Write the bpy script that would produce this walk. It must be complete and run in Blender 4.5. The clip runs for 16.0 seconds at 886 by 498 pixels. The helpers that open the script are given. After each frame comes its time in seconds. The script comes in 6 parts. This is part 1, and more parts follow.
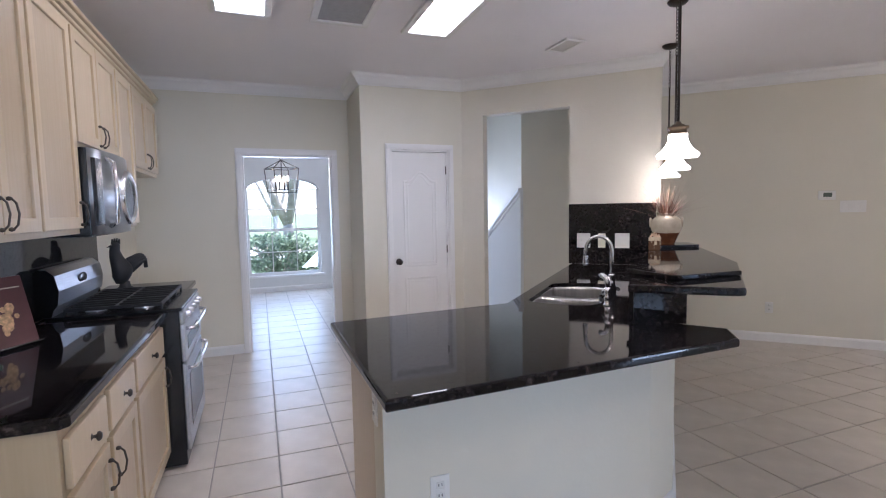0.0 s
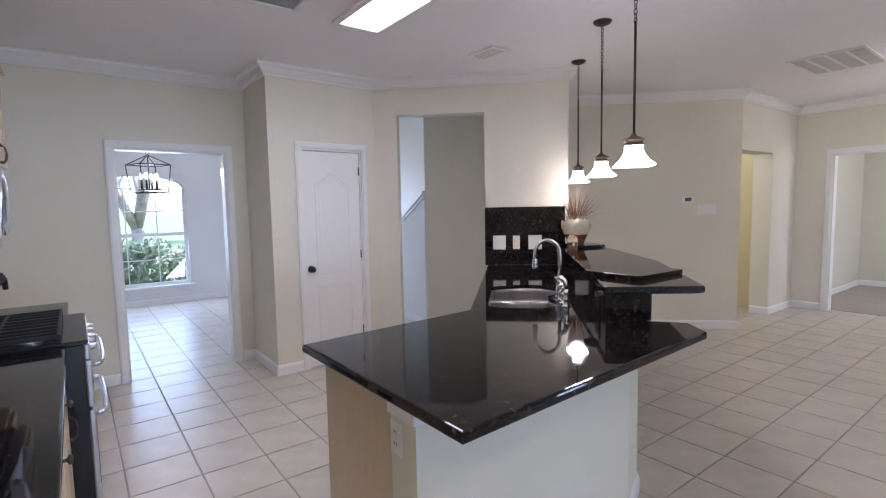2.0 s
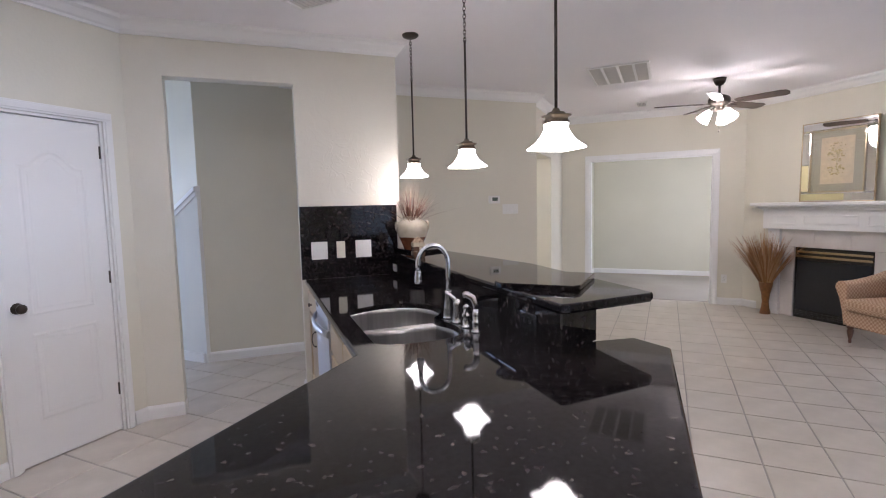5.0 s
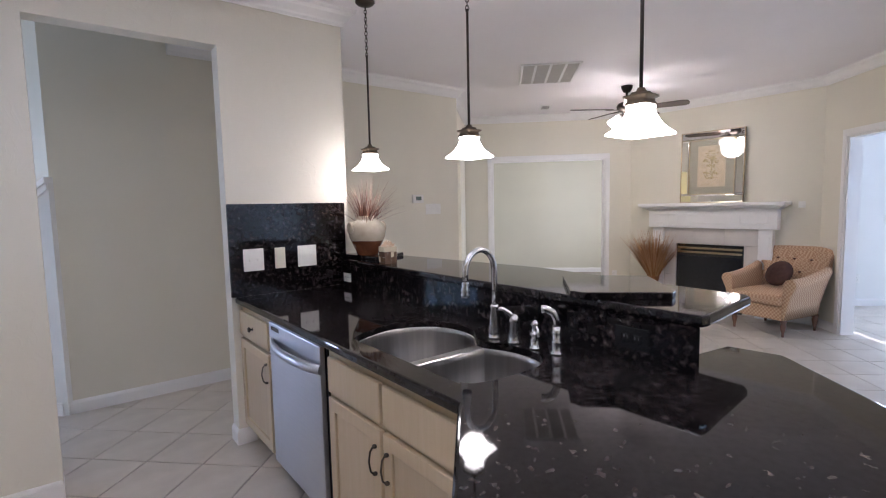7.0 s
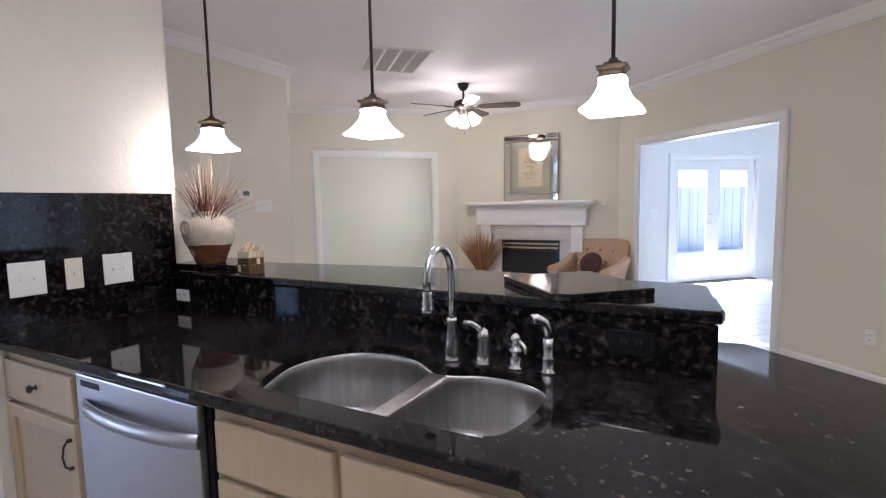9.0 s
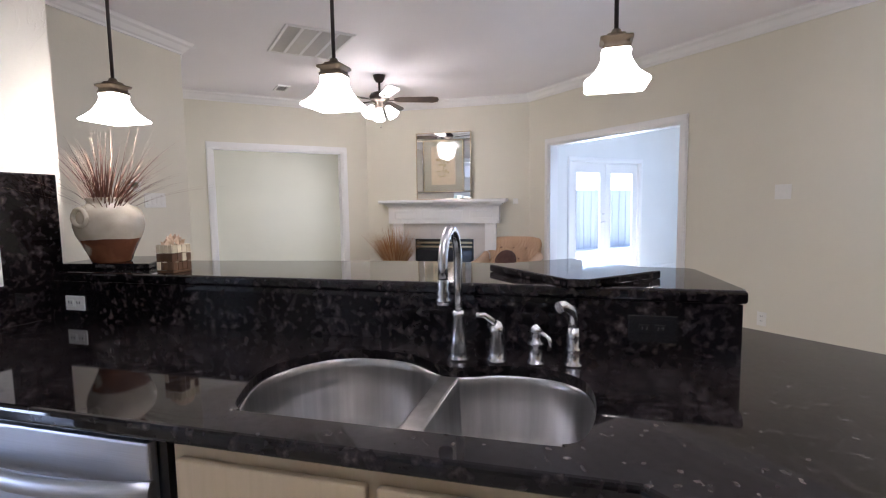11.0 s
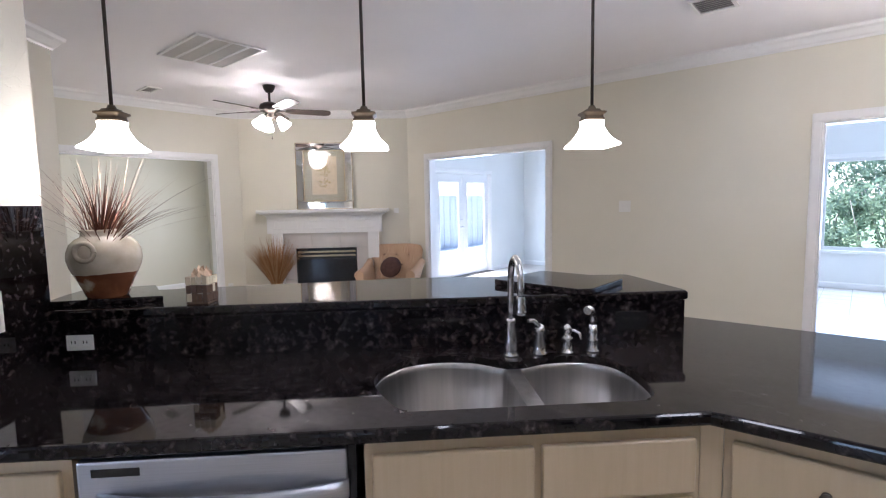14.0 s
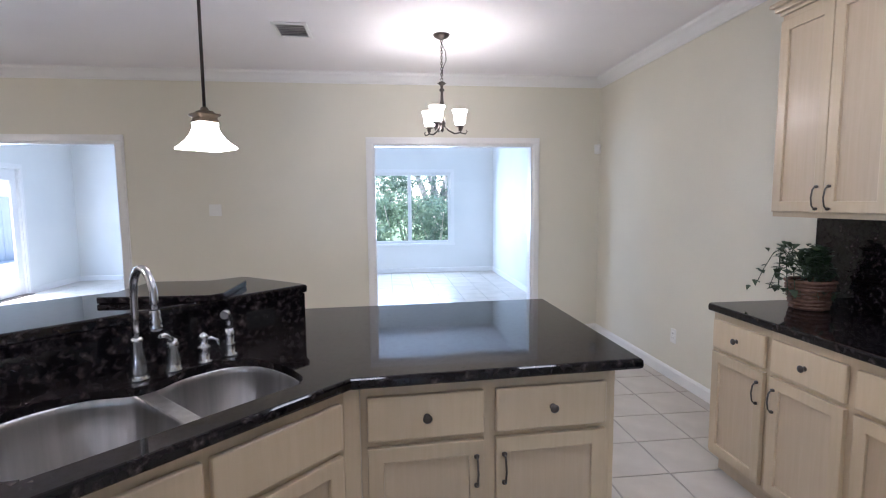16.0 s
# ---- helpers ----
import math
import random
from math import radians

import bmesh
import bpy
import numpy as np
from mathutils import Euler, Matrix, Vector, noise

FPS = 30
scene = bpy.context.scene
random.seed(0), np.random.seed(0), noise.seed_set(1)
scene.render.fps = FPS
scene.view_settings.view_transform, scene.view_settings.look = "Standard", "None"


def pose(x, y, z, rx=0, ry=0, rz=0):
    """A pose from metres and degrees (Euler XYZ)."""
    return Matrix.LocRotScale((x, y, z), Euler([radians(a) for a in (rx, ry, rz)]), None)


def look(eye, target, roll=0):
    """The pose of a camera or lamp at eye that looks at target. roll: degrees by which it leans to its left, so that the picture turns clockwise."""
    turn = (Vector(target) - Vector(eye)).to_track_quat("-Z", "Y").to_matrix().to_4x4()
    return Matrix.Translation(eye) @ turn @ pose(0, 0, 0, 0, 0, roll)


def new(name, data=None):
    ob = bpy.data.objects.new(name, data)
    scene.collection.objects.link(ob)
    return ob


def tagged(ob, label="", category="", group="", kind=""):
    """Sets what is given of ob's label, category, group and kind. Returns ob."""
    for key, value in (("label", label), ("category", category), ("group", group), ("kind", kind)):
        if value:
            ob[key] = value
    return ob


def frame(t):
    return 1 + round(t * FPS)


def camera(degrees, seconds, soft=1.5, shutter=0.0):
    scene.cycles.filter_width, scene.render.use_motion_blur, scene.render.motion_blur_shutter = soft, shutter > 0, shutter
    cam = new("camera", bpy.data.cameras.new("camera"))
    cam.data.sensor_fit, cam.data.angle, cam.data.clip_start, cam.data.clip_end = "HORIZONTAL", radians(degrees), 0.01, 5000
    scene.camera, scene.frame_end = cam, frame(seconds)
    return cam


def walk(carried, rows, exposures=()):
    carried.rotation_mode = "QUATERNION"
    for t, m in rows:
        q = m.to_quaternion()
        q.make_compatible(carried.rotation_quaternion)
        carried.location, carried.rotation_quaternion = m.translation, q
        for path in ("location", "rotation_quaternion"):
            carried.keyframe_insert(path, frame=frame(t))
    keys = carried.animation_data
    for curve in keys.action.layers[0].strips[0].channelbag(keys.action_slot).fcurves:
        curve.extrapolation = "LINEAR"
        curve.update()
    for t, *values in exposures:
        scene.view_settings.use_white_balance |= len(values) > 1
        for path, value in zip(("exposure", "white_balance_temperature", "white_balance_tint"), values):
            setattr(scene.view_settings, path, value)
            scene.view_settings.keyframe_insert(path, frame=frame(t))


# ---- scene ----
cam = camera(84.2, 16.0, 1.15)
PATH = [
    (0, (-0.319, -1.305, 1.446), (0.377, 0.563, 1.284), -1.10),
    (0.5, (-0.428, -1.198, 1.442), (0.399, 0.616, 1.278), -1.10),
    (1, (-0.534, -1.102, 1.455), (0.424, 0.646, 1.289), -1.10),
    (1.5, (-0.670, -1.010, 1.474), (0.426, 0.656, 1.304), -1.00),
    (2, (-0.766, -0.928, 1.485), (0.432, 0.665, 1.313), -1.10),
    (2.5, (-0.788, -0.767, 1.468), (0.508, 0.745, 1.296), -1.00),
    (3, (-0.836, -0.552, 1.474), (0.523, 0.905, 1.304), -1.10),
    (3.5, (-0.864, -0.355, 1.484), (0.552, 1.047, 1.312), -1.10),
    (4, (-0.760, -0.227, 1.471), (0.811, 0.999, 1.297), -1.20),
    (4.5, (-0.609, -0.086, 1.457), (1.108, 0.924, 1.282), -1.30),
    (7, (-0.293, 1.016, 1.439), (1.684, 1.258, 1.260), -1.20),
    (7.5, (-0.196, 1.210, 1.425), (1.796, 1.256, 1.242), -1.17),
    (8, (-0.093, 1.401, 1.412), (1.896, 1.281, 1.233), -1.13),
    (8.5, (0.018, 1.520, 1.414), (1.977, 1.161, 1.230), -1.10),
    (9, (0.204, 1.502, 1.398), (2.109, 0.929, 1.210), -1.10),
    (11.5, (0.516, 1.877, 1.325), (2.230, 0.861, 1.146), -0.95),
    (12, (0.521, 2.039, 1.358), (2.221, 1.002, 1.178), -1.10),
    (12.5, (0.576, 2.110, 1.386), (2.251, 1.033, 1.204), -1.20),
    (13, (0.619, 2.242, 1.410), (2.232, 1.073, 1.229), -1.07),
    (13.5, (0.643, 2.404, 1.448), (2.136, 1.084, 1.266), -1.15),
    (14, (0.696, 2.488, 1.453), (1.995, 0.978, 1.266), -1.02),
    (14.5, (0.774, 2.584, 1.464), (1.762, 0.855, 1.277), -1.10),
    (15, (0.828, 2.671, 1.462), (1.451, 0.779, 1.268), -0.73),
    (15.5, (0.830, 2.663, 1.449), (1.033, 0.682, 1.254), -0.57),
    (16, (0.848, 2.630, 1.456), (0.623, 0.652, 1.262), -0.50),
]
walk(cam, [(t, look(eye, target, roll)) for t, eye, target, roll in PATH], exposures=[(0, 2.28, 5640, 21), (4.5, 2.42, 5620, 21), (9, 2.47, 5590, 20), (13, 2.57, 5560, 19), (16, 2.42, 5440, 18)])

# ---- light ----
world = bpy.data.worlds.new("sky")
scene.world = world
world.use_nodes = True
wt = world.node_tree
sky = wt.nodes.new("ShaderNodeTexSky")
sky.sky_type = 'NISHITA'
sky.sun_disc = False
sky.sun_elevation = radians(71)
sky.sun_rotation = radians(90)
bgn = wt.nodes["Background"]
bgn.inputs["Strength"].default_value = 0.15
wt.links.new(sky.outputs[0], bgn.inputs["Color"])

sun_data = bpy.data.lights.new("sun", 'SUN')
sun_data.energy = 4.6
sun_data.angle = radians(0.5)
sun_data.color = (1, 0.95, 0.88)
sun = new("sun", sun_data)
sun.matrix_world = look((0, 0, 30), (-3.2, -0.3, 30 - 9.5))


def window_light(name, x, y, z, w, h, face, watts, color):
    """Daylight lamp at an opening, seen or unseen; face is the way it shines."""
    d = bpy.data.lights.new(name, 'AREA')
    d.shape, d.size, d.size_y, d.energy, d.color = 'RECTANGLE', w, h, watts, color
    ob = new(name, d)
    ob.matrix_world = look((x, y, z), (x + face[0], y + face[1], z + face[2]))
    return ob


def bulb(name, x, y, z, watts, color, r=0.03):
    d = bpy.data.lights.new(name, 'POINT')
    d.energy, d.color, d.shadow_soft_size = watts, color, r
    ob = new(name, d)
    ob.location = (x, y, z)
    return ob


SKYCOL = (0.62, 0.80, 1.0)
WARM = (1.0, 0.87, 0.72)
window_light("dining_window_light", 0.1, 8.02, 1.15, 1.2, 1.5, (0.15, -1, -0.15), 5.5, SKYCOL)
window_light("sunroom_window_light", 0.38, -7.32, 1.3, 1.6, 1.3, (0, 1, -0.1), 20, SKYCOL)
window_light("french_door_light", 6.6, -5.15, 1.1, 1.5, 1.8, (-1, 0, -0.1), 19, SKYCOL)
# added lamp at an unseen hole, only to brighten the den
window_light("den_fill_light", 8.3, -1.52, 1.45, 1.4, 1.1, (0, 1, -0.1), 5.6, (1.0, 0.96, 0.88))
# added lamp at an unseen entry opening, for blue daylight on the stair wall
window_light("entry_fill_light", 2.9, 8.0, 1.0, 1.2, 1.2, (-0.3, -1, -0.25), 16, (0.66, 0.77, 1.0))
corridor_bulb = bulb("corridor_bulb", 5.6, 2.6, 2.5, 3.0, (1.0, 0.95, 0.85), 0.08)

# ---- materials ----
def nodes(name):
    m = bpy.data.materials.new(name)
    m.use_nodes = True
    return m, m.node_tree, m.node_tree.nodes["Principled BSDF"]


def tex(nt, kind, scale, coord="Object", detail=4.0, stretch=None):
    tc = nt.nodes.new("ShaderNodeTexCoord")
    mp = nt.nodes.new("ShaderNodeMapping")
    if stretch:
        mp.inputs["Scale"].default_value = stretch
    n = nt.nodes.new(kind)
    n.inputs["Scale"].default_value = scale
    if "Detail" in n.inputs:
        n.inputs["Detail"].default_value = detail
    nt.links.new(tc.outputs[coord], mp.inputs["Vector"])
    nt.links.new(mp.outputs[0], n.inputs["Vector"])
    return n


def ramp(nt, src, stops):
    r = nt.nodes.new("ShaderNodeValToRGB")
    e = r.color_ramp.elements
    while len(e) < len(stops):
        e.new(0.5)
    for el, (p, c) in zip(e, stops):
        el.position, el.color = p, (*c, 1)
    nt.links.new(src, r.inputs["Fac"])
    return r


def bump(nt, bsdf, src, strength, distance=0.002):
    b = nt.nodes.new("ShaderNodeBump")
    b.inputs["Strength"].default_value = strength
    b.inputs["Distance"].default_value = distance
    nt.links.new(src, b.inputs["Height"])
    nt.links.new(b.outputs[0], bsdf.inputs["Normal"])
    return b


def shade(c, k):
    return tuple(min(1, v * k) for v in c)


def paint(name, color, rough=0.5, var=0.05, grain=60, relief=0.15, patch=1.3):
    m, nt, b = nodes(name)
    n = tex(nt, "ShaderNodeTexNoise", patch)
    r = ramp(nt, n.outputs["Fac"], [(0.3, shade(color, 1 - var)), (0.7, shade(color, 1 + var))])
    nt.links.new(r.outputs[0], b.inputs["Base Color"])
    b.inputs["Roughness"].default_value = rough
    if relief:
        g = tex(nt, "ShaderNodeTexNoise", grain, detail=6)
        bump(nt, b, g.outputs["Fac"], relief)
    return m


def plain(name, color, rough=0.5, metal=0.0, var=0.08, scale=25):
    m, nt, b = nodes(name)
    n = tex(nt, "ShaderNodeTexNoise", scale)
    r = ramp(nt, n.outputs["Fac"], [(0.3, shade(color, 1 - var)), (0.7, shade(color, 1 + var))])
    nt.links.new(r.outputs[0], b.inputs["Base Color"])
    b.inputs["Roughness"].default_value = rough
    b.inputs["Metallic"].default_value = metal
    return m


def glow(name, color, strength, base=(0.9, 0.88, 0.82)):
    m, nt, b = nodes(name)
    b.inputs["Base Color"].default_value = (*base, 1)
    b.inputs["Emission Color"].default_value = (*color, 1)
    b.inputs["Emission Strength"].default_value = strength
    b.inputs["Roughness"].default_value = 0.3
    return m


def glass_mat(name, color=(1, 1, 1), rough=0.0):
    m, nt, b = nodes(name)
    b.inputs["Base Color"].default_value = (*color, 1)
    b.inputs["Transmission Weight"].default_value = 1
    b.inputs["Roughness"].default_value = rough
    b.inputs["IOR"].default_value = 1.1
    return m


def wood(name, dark, light, rough=0.35, grain=(14, 14, 0.8)):
    m, nt, b = nodes(name)
    n = tex(nt, "ShaderNodeTexNoise", 4.0, detail=8, stretch=grain)
    n.inputs["Distortion"].default_value = 0.6
    oi = nt.nodes.new("ShaderNodeObjectInfo")
    r = ramp(nt, n.outputs["Fac"], [(0.25, dark), (0.75, light)])
    hsv = nt.nodes.new("ShaderNodeHueSaturation")
    mr = nt.nodes.new("ShaderNodeMapRange")
    mr.inputs["To Min"].default_value, mr.inputs["To Max"].default_value = 0.93, 1.06
    nt.links.new(oi.outputs["Random"], mr.inputs["Value"])
    nt.links.new(mr.outputs[0], hsv.inputs["Value"])
    nt.links.new(r.outputs[0], hsv.inputs["Color"])
    nt.links.new(hsv.outputs[0], b.inputs["Base Color"])
    b.inputs["Roughness"].default_value = rough
    b.inputs["Coat Weight"].default_value = 0.25
    b.inputs["Coat Roughness"].default_value = 0.2
    bump(nt, b, n.outputs["Fac"], 0.05)
    return m


def granite_mat():
    m, nt, b = nodes("black_granite")
    v = tex(nt, "ShaderNodeTexVoronoi", 130)
    n = tex(nt, "ShaderNodeTexNoise", 44, detail=8)
    big = tex(nt, "ShaderNodeTexNoise", 7, detail=3)
    r1 = ramp(nt, n.outputs["Fac"], [(0.42, (0.007, 0.0056, 0.006)), (0.56, (0.019, 0.0150, 0.0152)), (0.64, (0.044, 0.035, 0.033)), (0.76, (0.115, 0.096, 0.086))])
    r2 = ramp(nt, v.outputs["Distance"], [(0.0, (0.085, 0.074, 0.066)), (0.22, (0.0, 0.0, 0.0))])
    r3 = ramp(nt, big.outputs["Fac"], [(0.45, (0.0, 0.0, 0.0)), (0.62, (1, 1, 1))])
    mul = nt.nodes.new("ShaderNodeMixRGB")
    mul.blend_type = 'MULTIPLY'
    mul.inputs[0].default_value = 1
    nt.links.new(r2.outputs[0], mul.inputs[1])
    nt.links.new(r3.outputs[0], mul.inputs[2])
    add = nt.nodes.new("ShaderNodeMixRGB")
    add.blend_type = 'ADD'
    add.inputs[0].default_value = 1
    cl = tex(nt, "ShaderNodeTexNoise", 13, detail=4)
    r4 = ramp(nt, cl.outputs["Fac"], [(0.40, (0.40, 0.40, 0.40)), (0.62, (1, 1, 1))])
    mul2 = nt.nodes.new("ShaderNodeMixRGB")
    mul2.blend_type = 'MULTIPLY'
    mul2.inputs[0].default_value = 1
    nt.links.new(r1.outputs[0], mul2.inputs[1])
    nt.links.new(r4.outputs[0], mul2.inputs[2])
    nt.links.new(mul2.outputs[0], add.inputs[1])
    nt.links.new(mul.outputs[0], add.inputs[2])
    nt.links.new(add.outputs[0], b.inputs["Base Color"])
    b.inputs["Roughness"].default_value = 0.045
    gl = ramp(nt, n.outputs["Fac"], [(0.38, (0.38, 0.38, 0.38)), (0.62, (0.30, 0.30, 0.30))])
    nt.links.new(gl.outputs[0], b.inputs["Specular IOR Level"])
    b.inputs["IOR"].default_value = 1.5
    return m


def tile_mat():
    m, nt, b = nodes("beige_floor_tile")
    oi = nt.nodes.new("ShaderNodeObjectInfo")
    geo = nt.nodes.new("ShaderNodeNewGeometry")
    addr = nt.nodes.new("ShaderNodeMath")
    addr.operation = 'ADD'
    nt.links.new(oi.outputs["Random"], addr.inputs[0])
    nt.links.new(geo.outputs["Random Per Island"], addr.inputs[1])
    n = tex(nt, "ShaderNodeTexNoise", 5, detail=6)
    r = ramp(nt, n.outputs["Fac"], [(0.3, (0.50, 0.45, 0.385)), (0.7, (0.60, 0.545, 0.475))])
    hsv = nt.nodes.new("ShaderNodeHueSaturation")
    mr = nt.nodes.new("ShaderNodeMapRange")
    mr.inputs["From Max"].default_value = 2.0
    mr.inputs["To Min"].default_value, mr.inputs["To Max"].default_value = 0.94, 1.06
    nt.links.new(addr.outputs[0], mr.inputs["Value"])
    nt.links.new(mr.outputs[0], hsv.inputs["Value"])
    nt.links.new(r.outputs[0], hsv.inputs["Color"])
    nt.links.new(hsv.outputs[0], b.inputs["Base Color"])
    b.inputs["Roughness"].default_value = 0.32
    g = tex(nt, "ShaderNodeTexNoise", 30, detail=5)
    bump(nt, b, g.outputs["Fac"], 0.06)
    return m


def brushed(name, color, rough=0.28, axis=(1, 1, 60), relief=0.03, streak=0.1):
    m, nt, b = nodes(name)
    b.inputs["Metallic"].default_value = 1
    n = tex(nt, "ShaderNodeTexNoise", 6, detail=5, stretch=axis)
    r = ramp(nt, n.outputs["Fac"], [(0.3, shade(color, 1 - streak)), (0.7, shade(color, 1 + streak))])
    nt.links.new(r.outputs[0], b.inputs["Base Color"])
    b.inputs["Roughness"].default_value = rough
    bump(nt, b, n.outputs["Fac"], relief)
    return m


def trowel():
    m, nt, b = nodes("wall_paint_troweled")
    n = tex(nt, "ShaderNodeTexNoise", 1.5)
    r = ramp(nt, n.outputs["Fac"], [(0.3, (0.69, 0.655, 0.555)), (0.7, (0.735, 0.70, 0.605))])
    nt.links.new(r.outputs[0], b.inputs["Base Color"])
    b.inputs["Roughness"].default_value = 0.45
    k = tex(nt, "ShaderNodeTexNoise", 7, detail=3)
    k.inputs["Distortion"].default_value = 1.6
    f = tex(nt, "ShaderNodeTexNoise", 55, detail=4)
    e = ramp(nt, k.outputs["Fac"], [(0.44, (0, 0, 0)), (0.50, (0.8, 0.8, 0.8)), (0.53, (0.35, 0.35, 0.35))])
    s = nt.nodes.new("ShaderNodeMath")
    s.operation = 'MULTIPLY_ADD'
    s.inputs[1].default_value = 0.25
    nt.links.new(f.outputs["Fac"], s.inputs[0])
    nt.links.new(e.outputs[0], s.inputs[2])
    bump(nt, b, s.outputs[0], 0.22, 0.003)
    return m


WALL = paint("wall_paint_cream", (0.71, 0.675, 0.565), 0.55, 0.03, 45, 0.35)
WALL_TEX = trowel()
WALL_SUN = paint("wall_paint_pale", (0.74, 0.74, 0.71), 0.55, 0.03, 45, 0.3)
WALL_HALL = paint("wall_paint_hall", (0.71, 0.675, 0.565), 0.55, 0.03, 45, 0.3)
WALL_DEN = paint("wall_paint_green", (0.60, 0.58, 0.475), 0.6, 0.03, 45, 0.3)
WALL_YEL = paint("wall_paint_yellow", (0.68, 0.61, 0.36), 0.6, 0.03, 45, 0.3)
CEILING = paint("ceiling_paint", (0.87, 0.845, 0.855), 0.7, 0.02, 70, 0.4)
WHITE = paint("white_gloss_paint", (0.80, 0.79, 0.77), 0.3, 0.02, 20, 0.04)
TILE = tile_mat()
GROUT = paint("grout", (0.37, 0.35, 0.32), 0.9, 0.1, 80, 0.3)
CARPET = paint("carpet", (0.36, 0.33, 0.28), 0.95, 0.08, 180, 0.9)
GRANITE = granite_mat()
MAPLE = wood("pale_maple", (0.545, 0.43, 0.27), (0.595, 0.475, 0.315))
MAPLE_IN = wood("maple_panel", (0.51, 0.40, 0.26), (0.56, 0.445, 0.305), 0.4)
NICKEL = plain("brushed_nickel", (0.50, 0.495, 0.49), 0.24, 1.0, 0.04)
STEEL_DW = brushed("grey_steel", (0.49, 0.50, 0.53), 0.42, (1, 1, 60), 0.008, 0.05)
STEEL = brushed("brushed_steel", (0.52, 0.53, 0.55), 0.36)
SINKSTEEL = brushed("sink_steel", (0.47, 0.46, 0.45), 0.28, (5, 5, 0.15), 0.0, 0.16)
CHROME = plain("chrome", (0.72, 0.72, 0.74), 0.12, 1.0, 0.03)
BLACK = plain("black_enamel", (0.012, 0.012, 0.013), 0.25)
IRON = plain("cast_iron", (0.02, 0.02, 0.021), 0.6)
BRONZE = plain("dark_bronze", (0.045, 0.035, 0.028), 0.4, 0.7)
FITTER = plain("aged_bronze", (0.13, 0.095, 0.06), 0.4, 0.7)
PULL = plain("pewter_pull", (0.09, 0.078, 0.066), 0.35, 0.9)
GLASS = glass_mat("clear_glass")
SHADEGLOW = glow("lit_frosted_glass", (1.0, 0.90, 0.76), 3.0)
PANELGLOW = glow("lit_diffuser", (1.0, 0.97, 0.95), 2.8)
PICGLASS = glass_mat("picture_glass")
PICGLASS.node_tree.nodes["Principled BSDF"].inputs["IOR"].default_value = 1.5
PLASTIC = plain("white_plastic", (0.78, 0.77, 0.73), 0.35, 0, 0.02)
ALMOND = plain("almond_plastic", (0.72, 0.68, 0.56), 0.35, 0, 0.02)


# ---- building blocks ----
def box(bm, x0, y0, z0, x1, y1, z1, bev=0.0, seg=2):
    r = bmesh.ops.create_cube(bm, size=1.0, matrix=Matrix.LocRotScale(
        ((x0 + x1) / 2, (y0 + y1) / 2, (z0 + z1) / 2), None, (abs(x1 - x0), abs(y1 - y0), abs(z1 - z0))))
    if bev:
        es = list({e for v in r["verts"] for e in v.link_edges})
        bmesh.ops.bevel(bm, geom=es, offset=bev, segments=seg, affect='EDGES', profile=0.6)
    return bm


def prism(bm, pts, z0, z1, bev=0.0, seg=3):
    lo = [bm.verts.new((p[0], p[1], z0)) for p in pts]
    hi = [bm.verts.new((p[0], p[1], z1)) for p in pts]
    n = len(pts)
    fs = [bm.faces.new(hi), bm.faces.new(lo[::-1])]
    for i in range(n):
        fs.append(bm.faces.new((lo[i], lo[(i + 1) % n], hi[(i + 1) % n], hi[i])))
    bmesh.ops.recalc_face_normals(bm, faces=fs)
    if bev:
        es = list({e for f in fs[:2] for e in f.edges})
        bmesh.ops.bevel(bm, geom=es, offset=bev, segments=seg, affect='EDGES', profile=0.5)
    return bm


def lathe(bm, profile, segs=24, at=(0, 0, 0), sx=1.0, sy=1.0):
    rings = []
    for r, z in profile:
        if r < 1e-5:
            rings.append([bm.verts.new((at[0], at[1], at[2] + z))])
        else:
            rings.append([bm.verts.new((at[0] + sx * r * math.cos(2 * math.pi * i / segs), at[1] + sy * r * math.sin(2 * math.pi * i / segs), at[2] + z)) for i in range(segs)])
    for a, b in zip(rings, rings[1:]):
        for i in range(segs):
            j = (i + 1) % segs
            if len(a) == 1 and len(b) == 1:
                continue
            if len(a) == 1:
                f = bm.faces.new((a[0], b[j], b[i]))
            elif len(b) == 1:
                f = bm.faces.new((a[i], a[j], b[0]))
            else:
                f = bm.faces.new((a[i], a[j], b[j], b[i]))
            f.smooth = True
    return bm


def tube(bm, pts, r, segs=8, taper=None, caps=True):
    pts = [Vector(p) for p in pts]
    rings = []
    up = Vector((0.13, 0.21, 1)).normalized()
    prev = None
    for i, p in enumerate(pts):
        d = (pts[min(i + 1, len(pts) - 1)] - pts[max(i - 1, 0)]).normalized()
        if prev is None:
            a = d.cross(up)
            if a.length < 0.1:
                a = d.cross(Vector((1, 0, 0)))
        else:
            a = prev - d * prev.dot(d)
        a.normalize()
        prev = a
        b = d.cross(a)
        rr = r if taper is None else r * (1 + (taper - 1) * i / (len(pts) - 1))
        rings.append([bm.verts.new(p + (a * math.cos(2 * math.pi * k / segs) + b * math.sin(2 * math.pi * k / segs)) * rr) for k in range(segs)])
    for ra, rb in zip(rings, rings[1:]):
        for k in range(segs):
            f = bm.faces.new((ra[k], ra[(k + 1) % segs], rb[(k + 1) % segs], rb[k]))
            f.smooth = True
    if caps:
        bm.faces.new(rings[0][::-1])
        bm.faces.new(rings[-1])
    return bm


def mesh_of(name, bm, material):
    bmesh.ops.recalc_face_normals(bm, faces=bm.faces)
    me = bpy.data.meshes.new(name)
    bm.to_mesh(me)
    bm.free()
    me.materials.append(material)
    return me


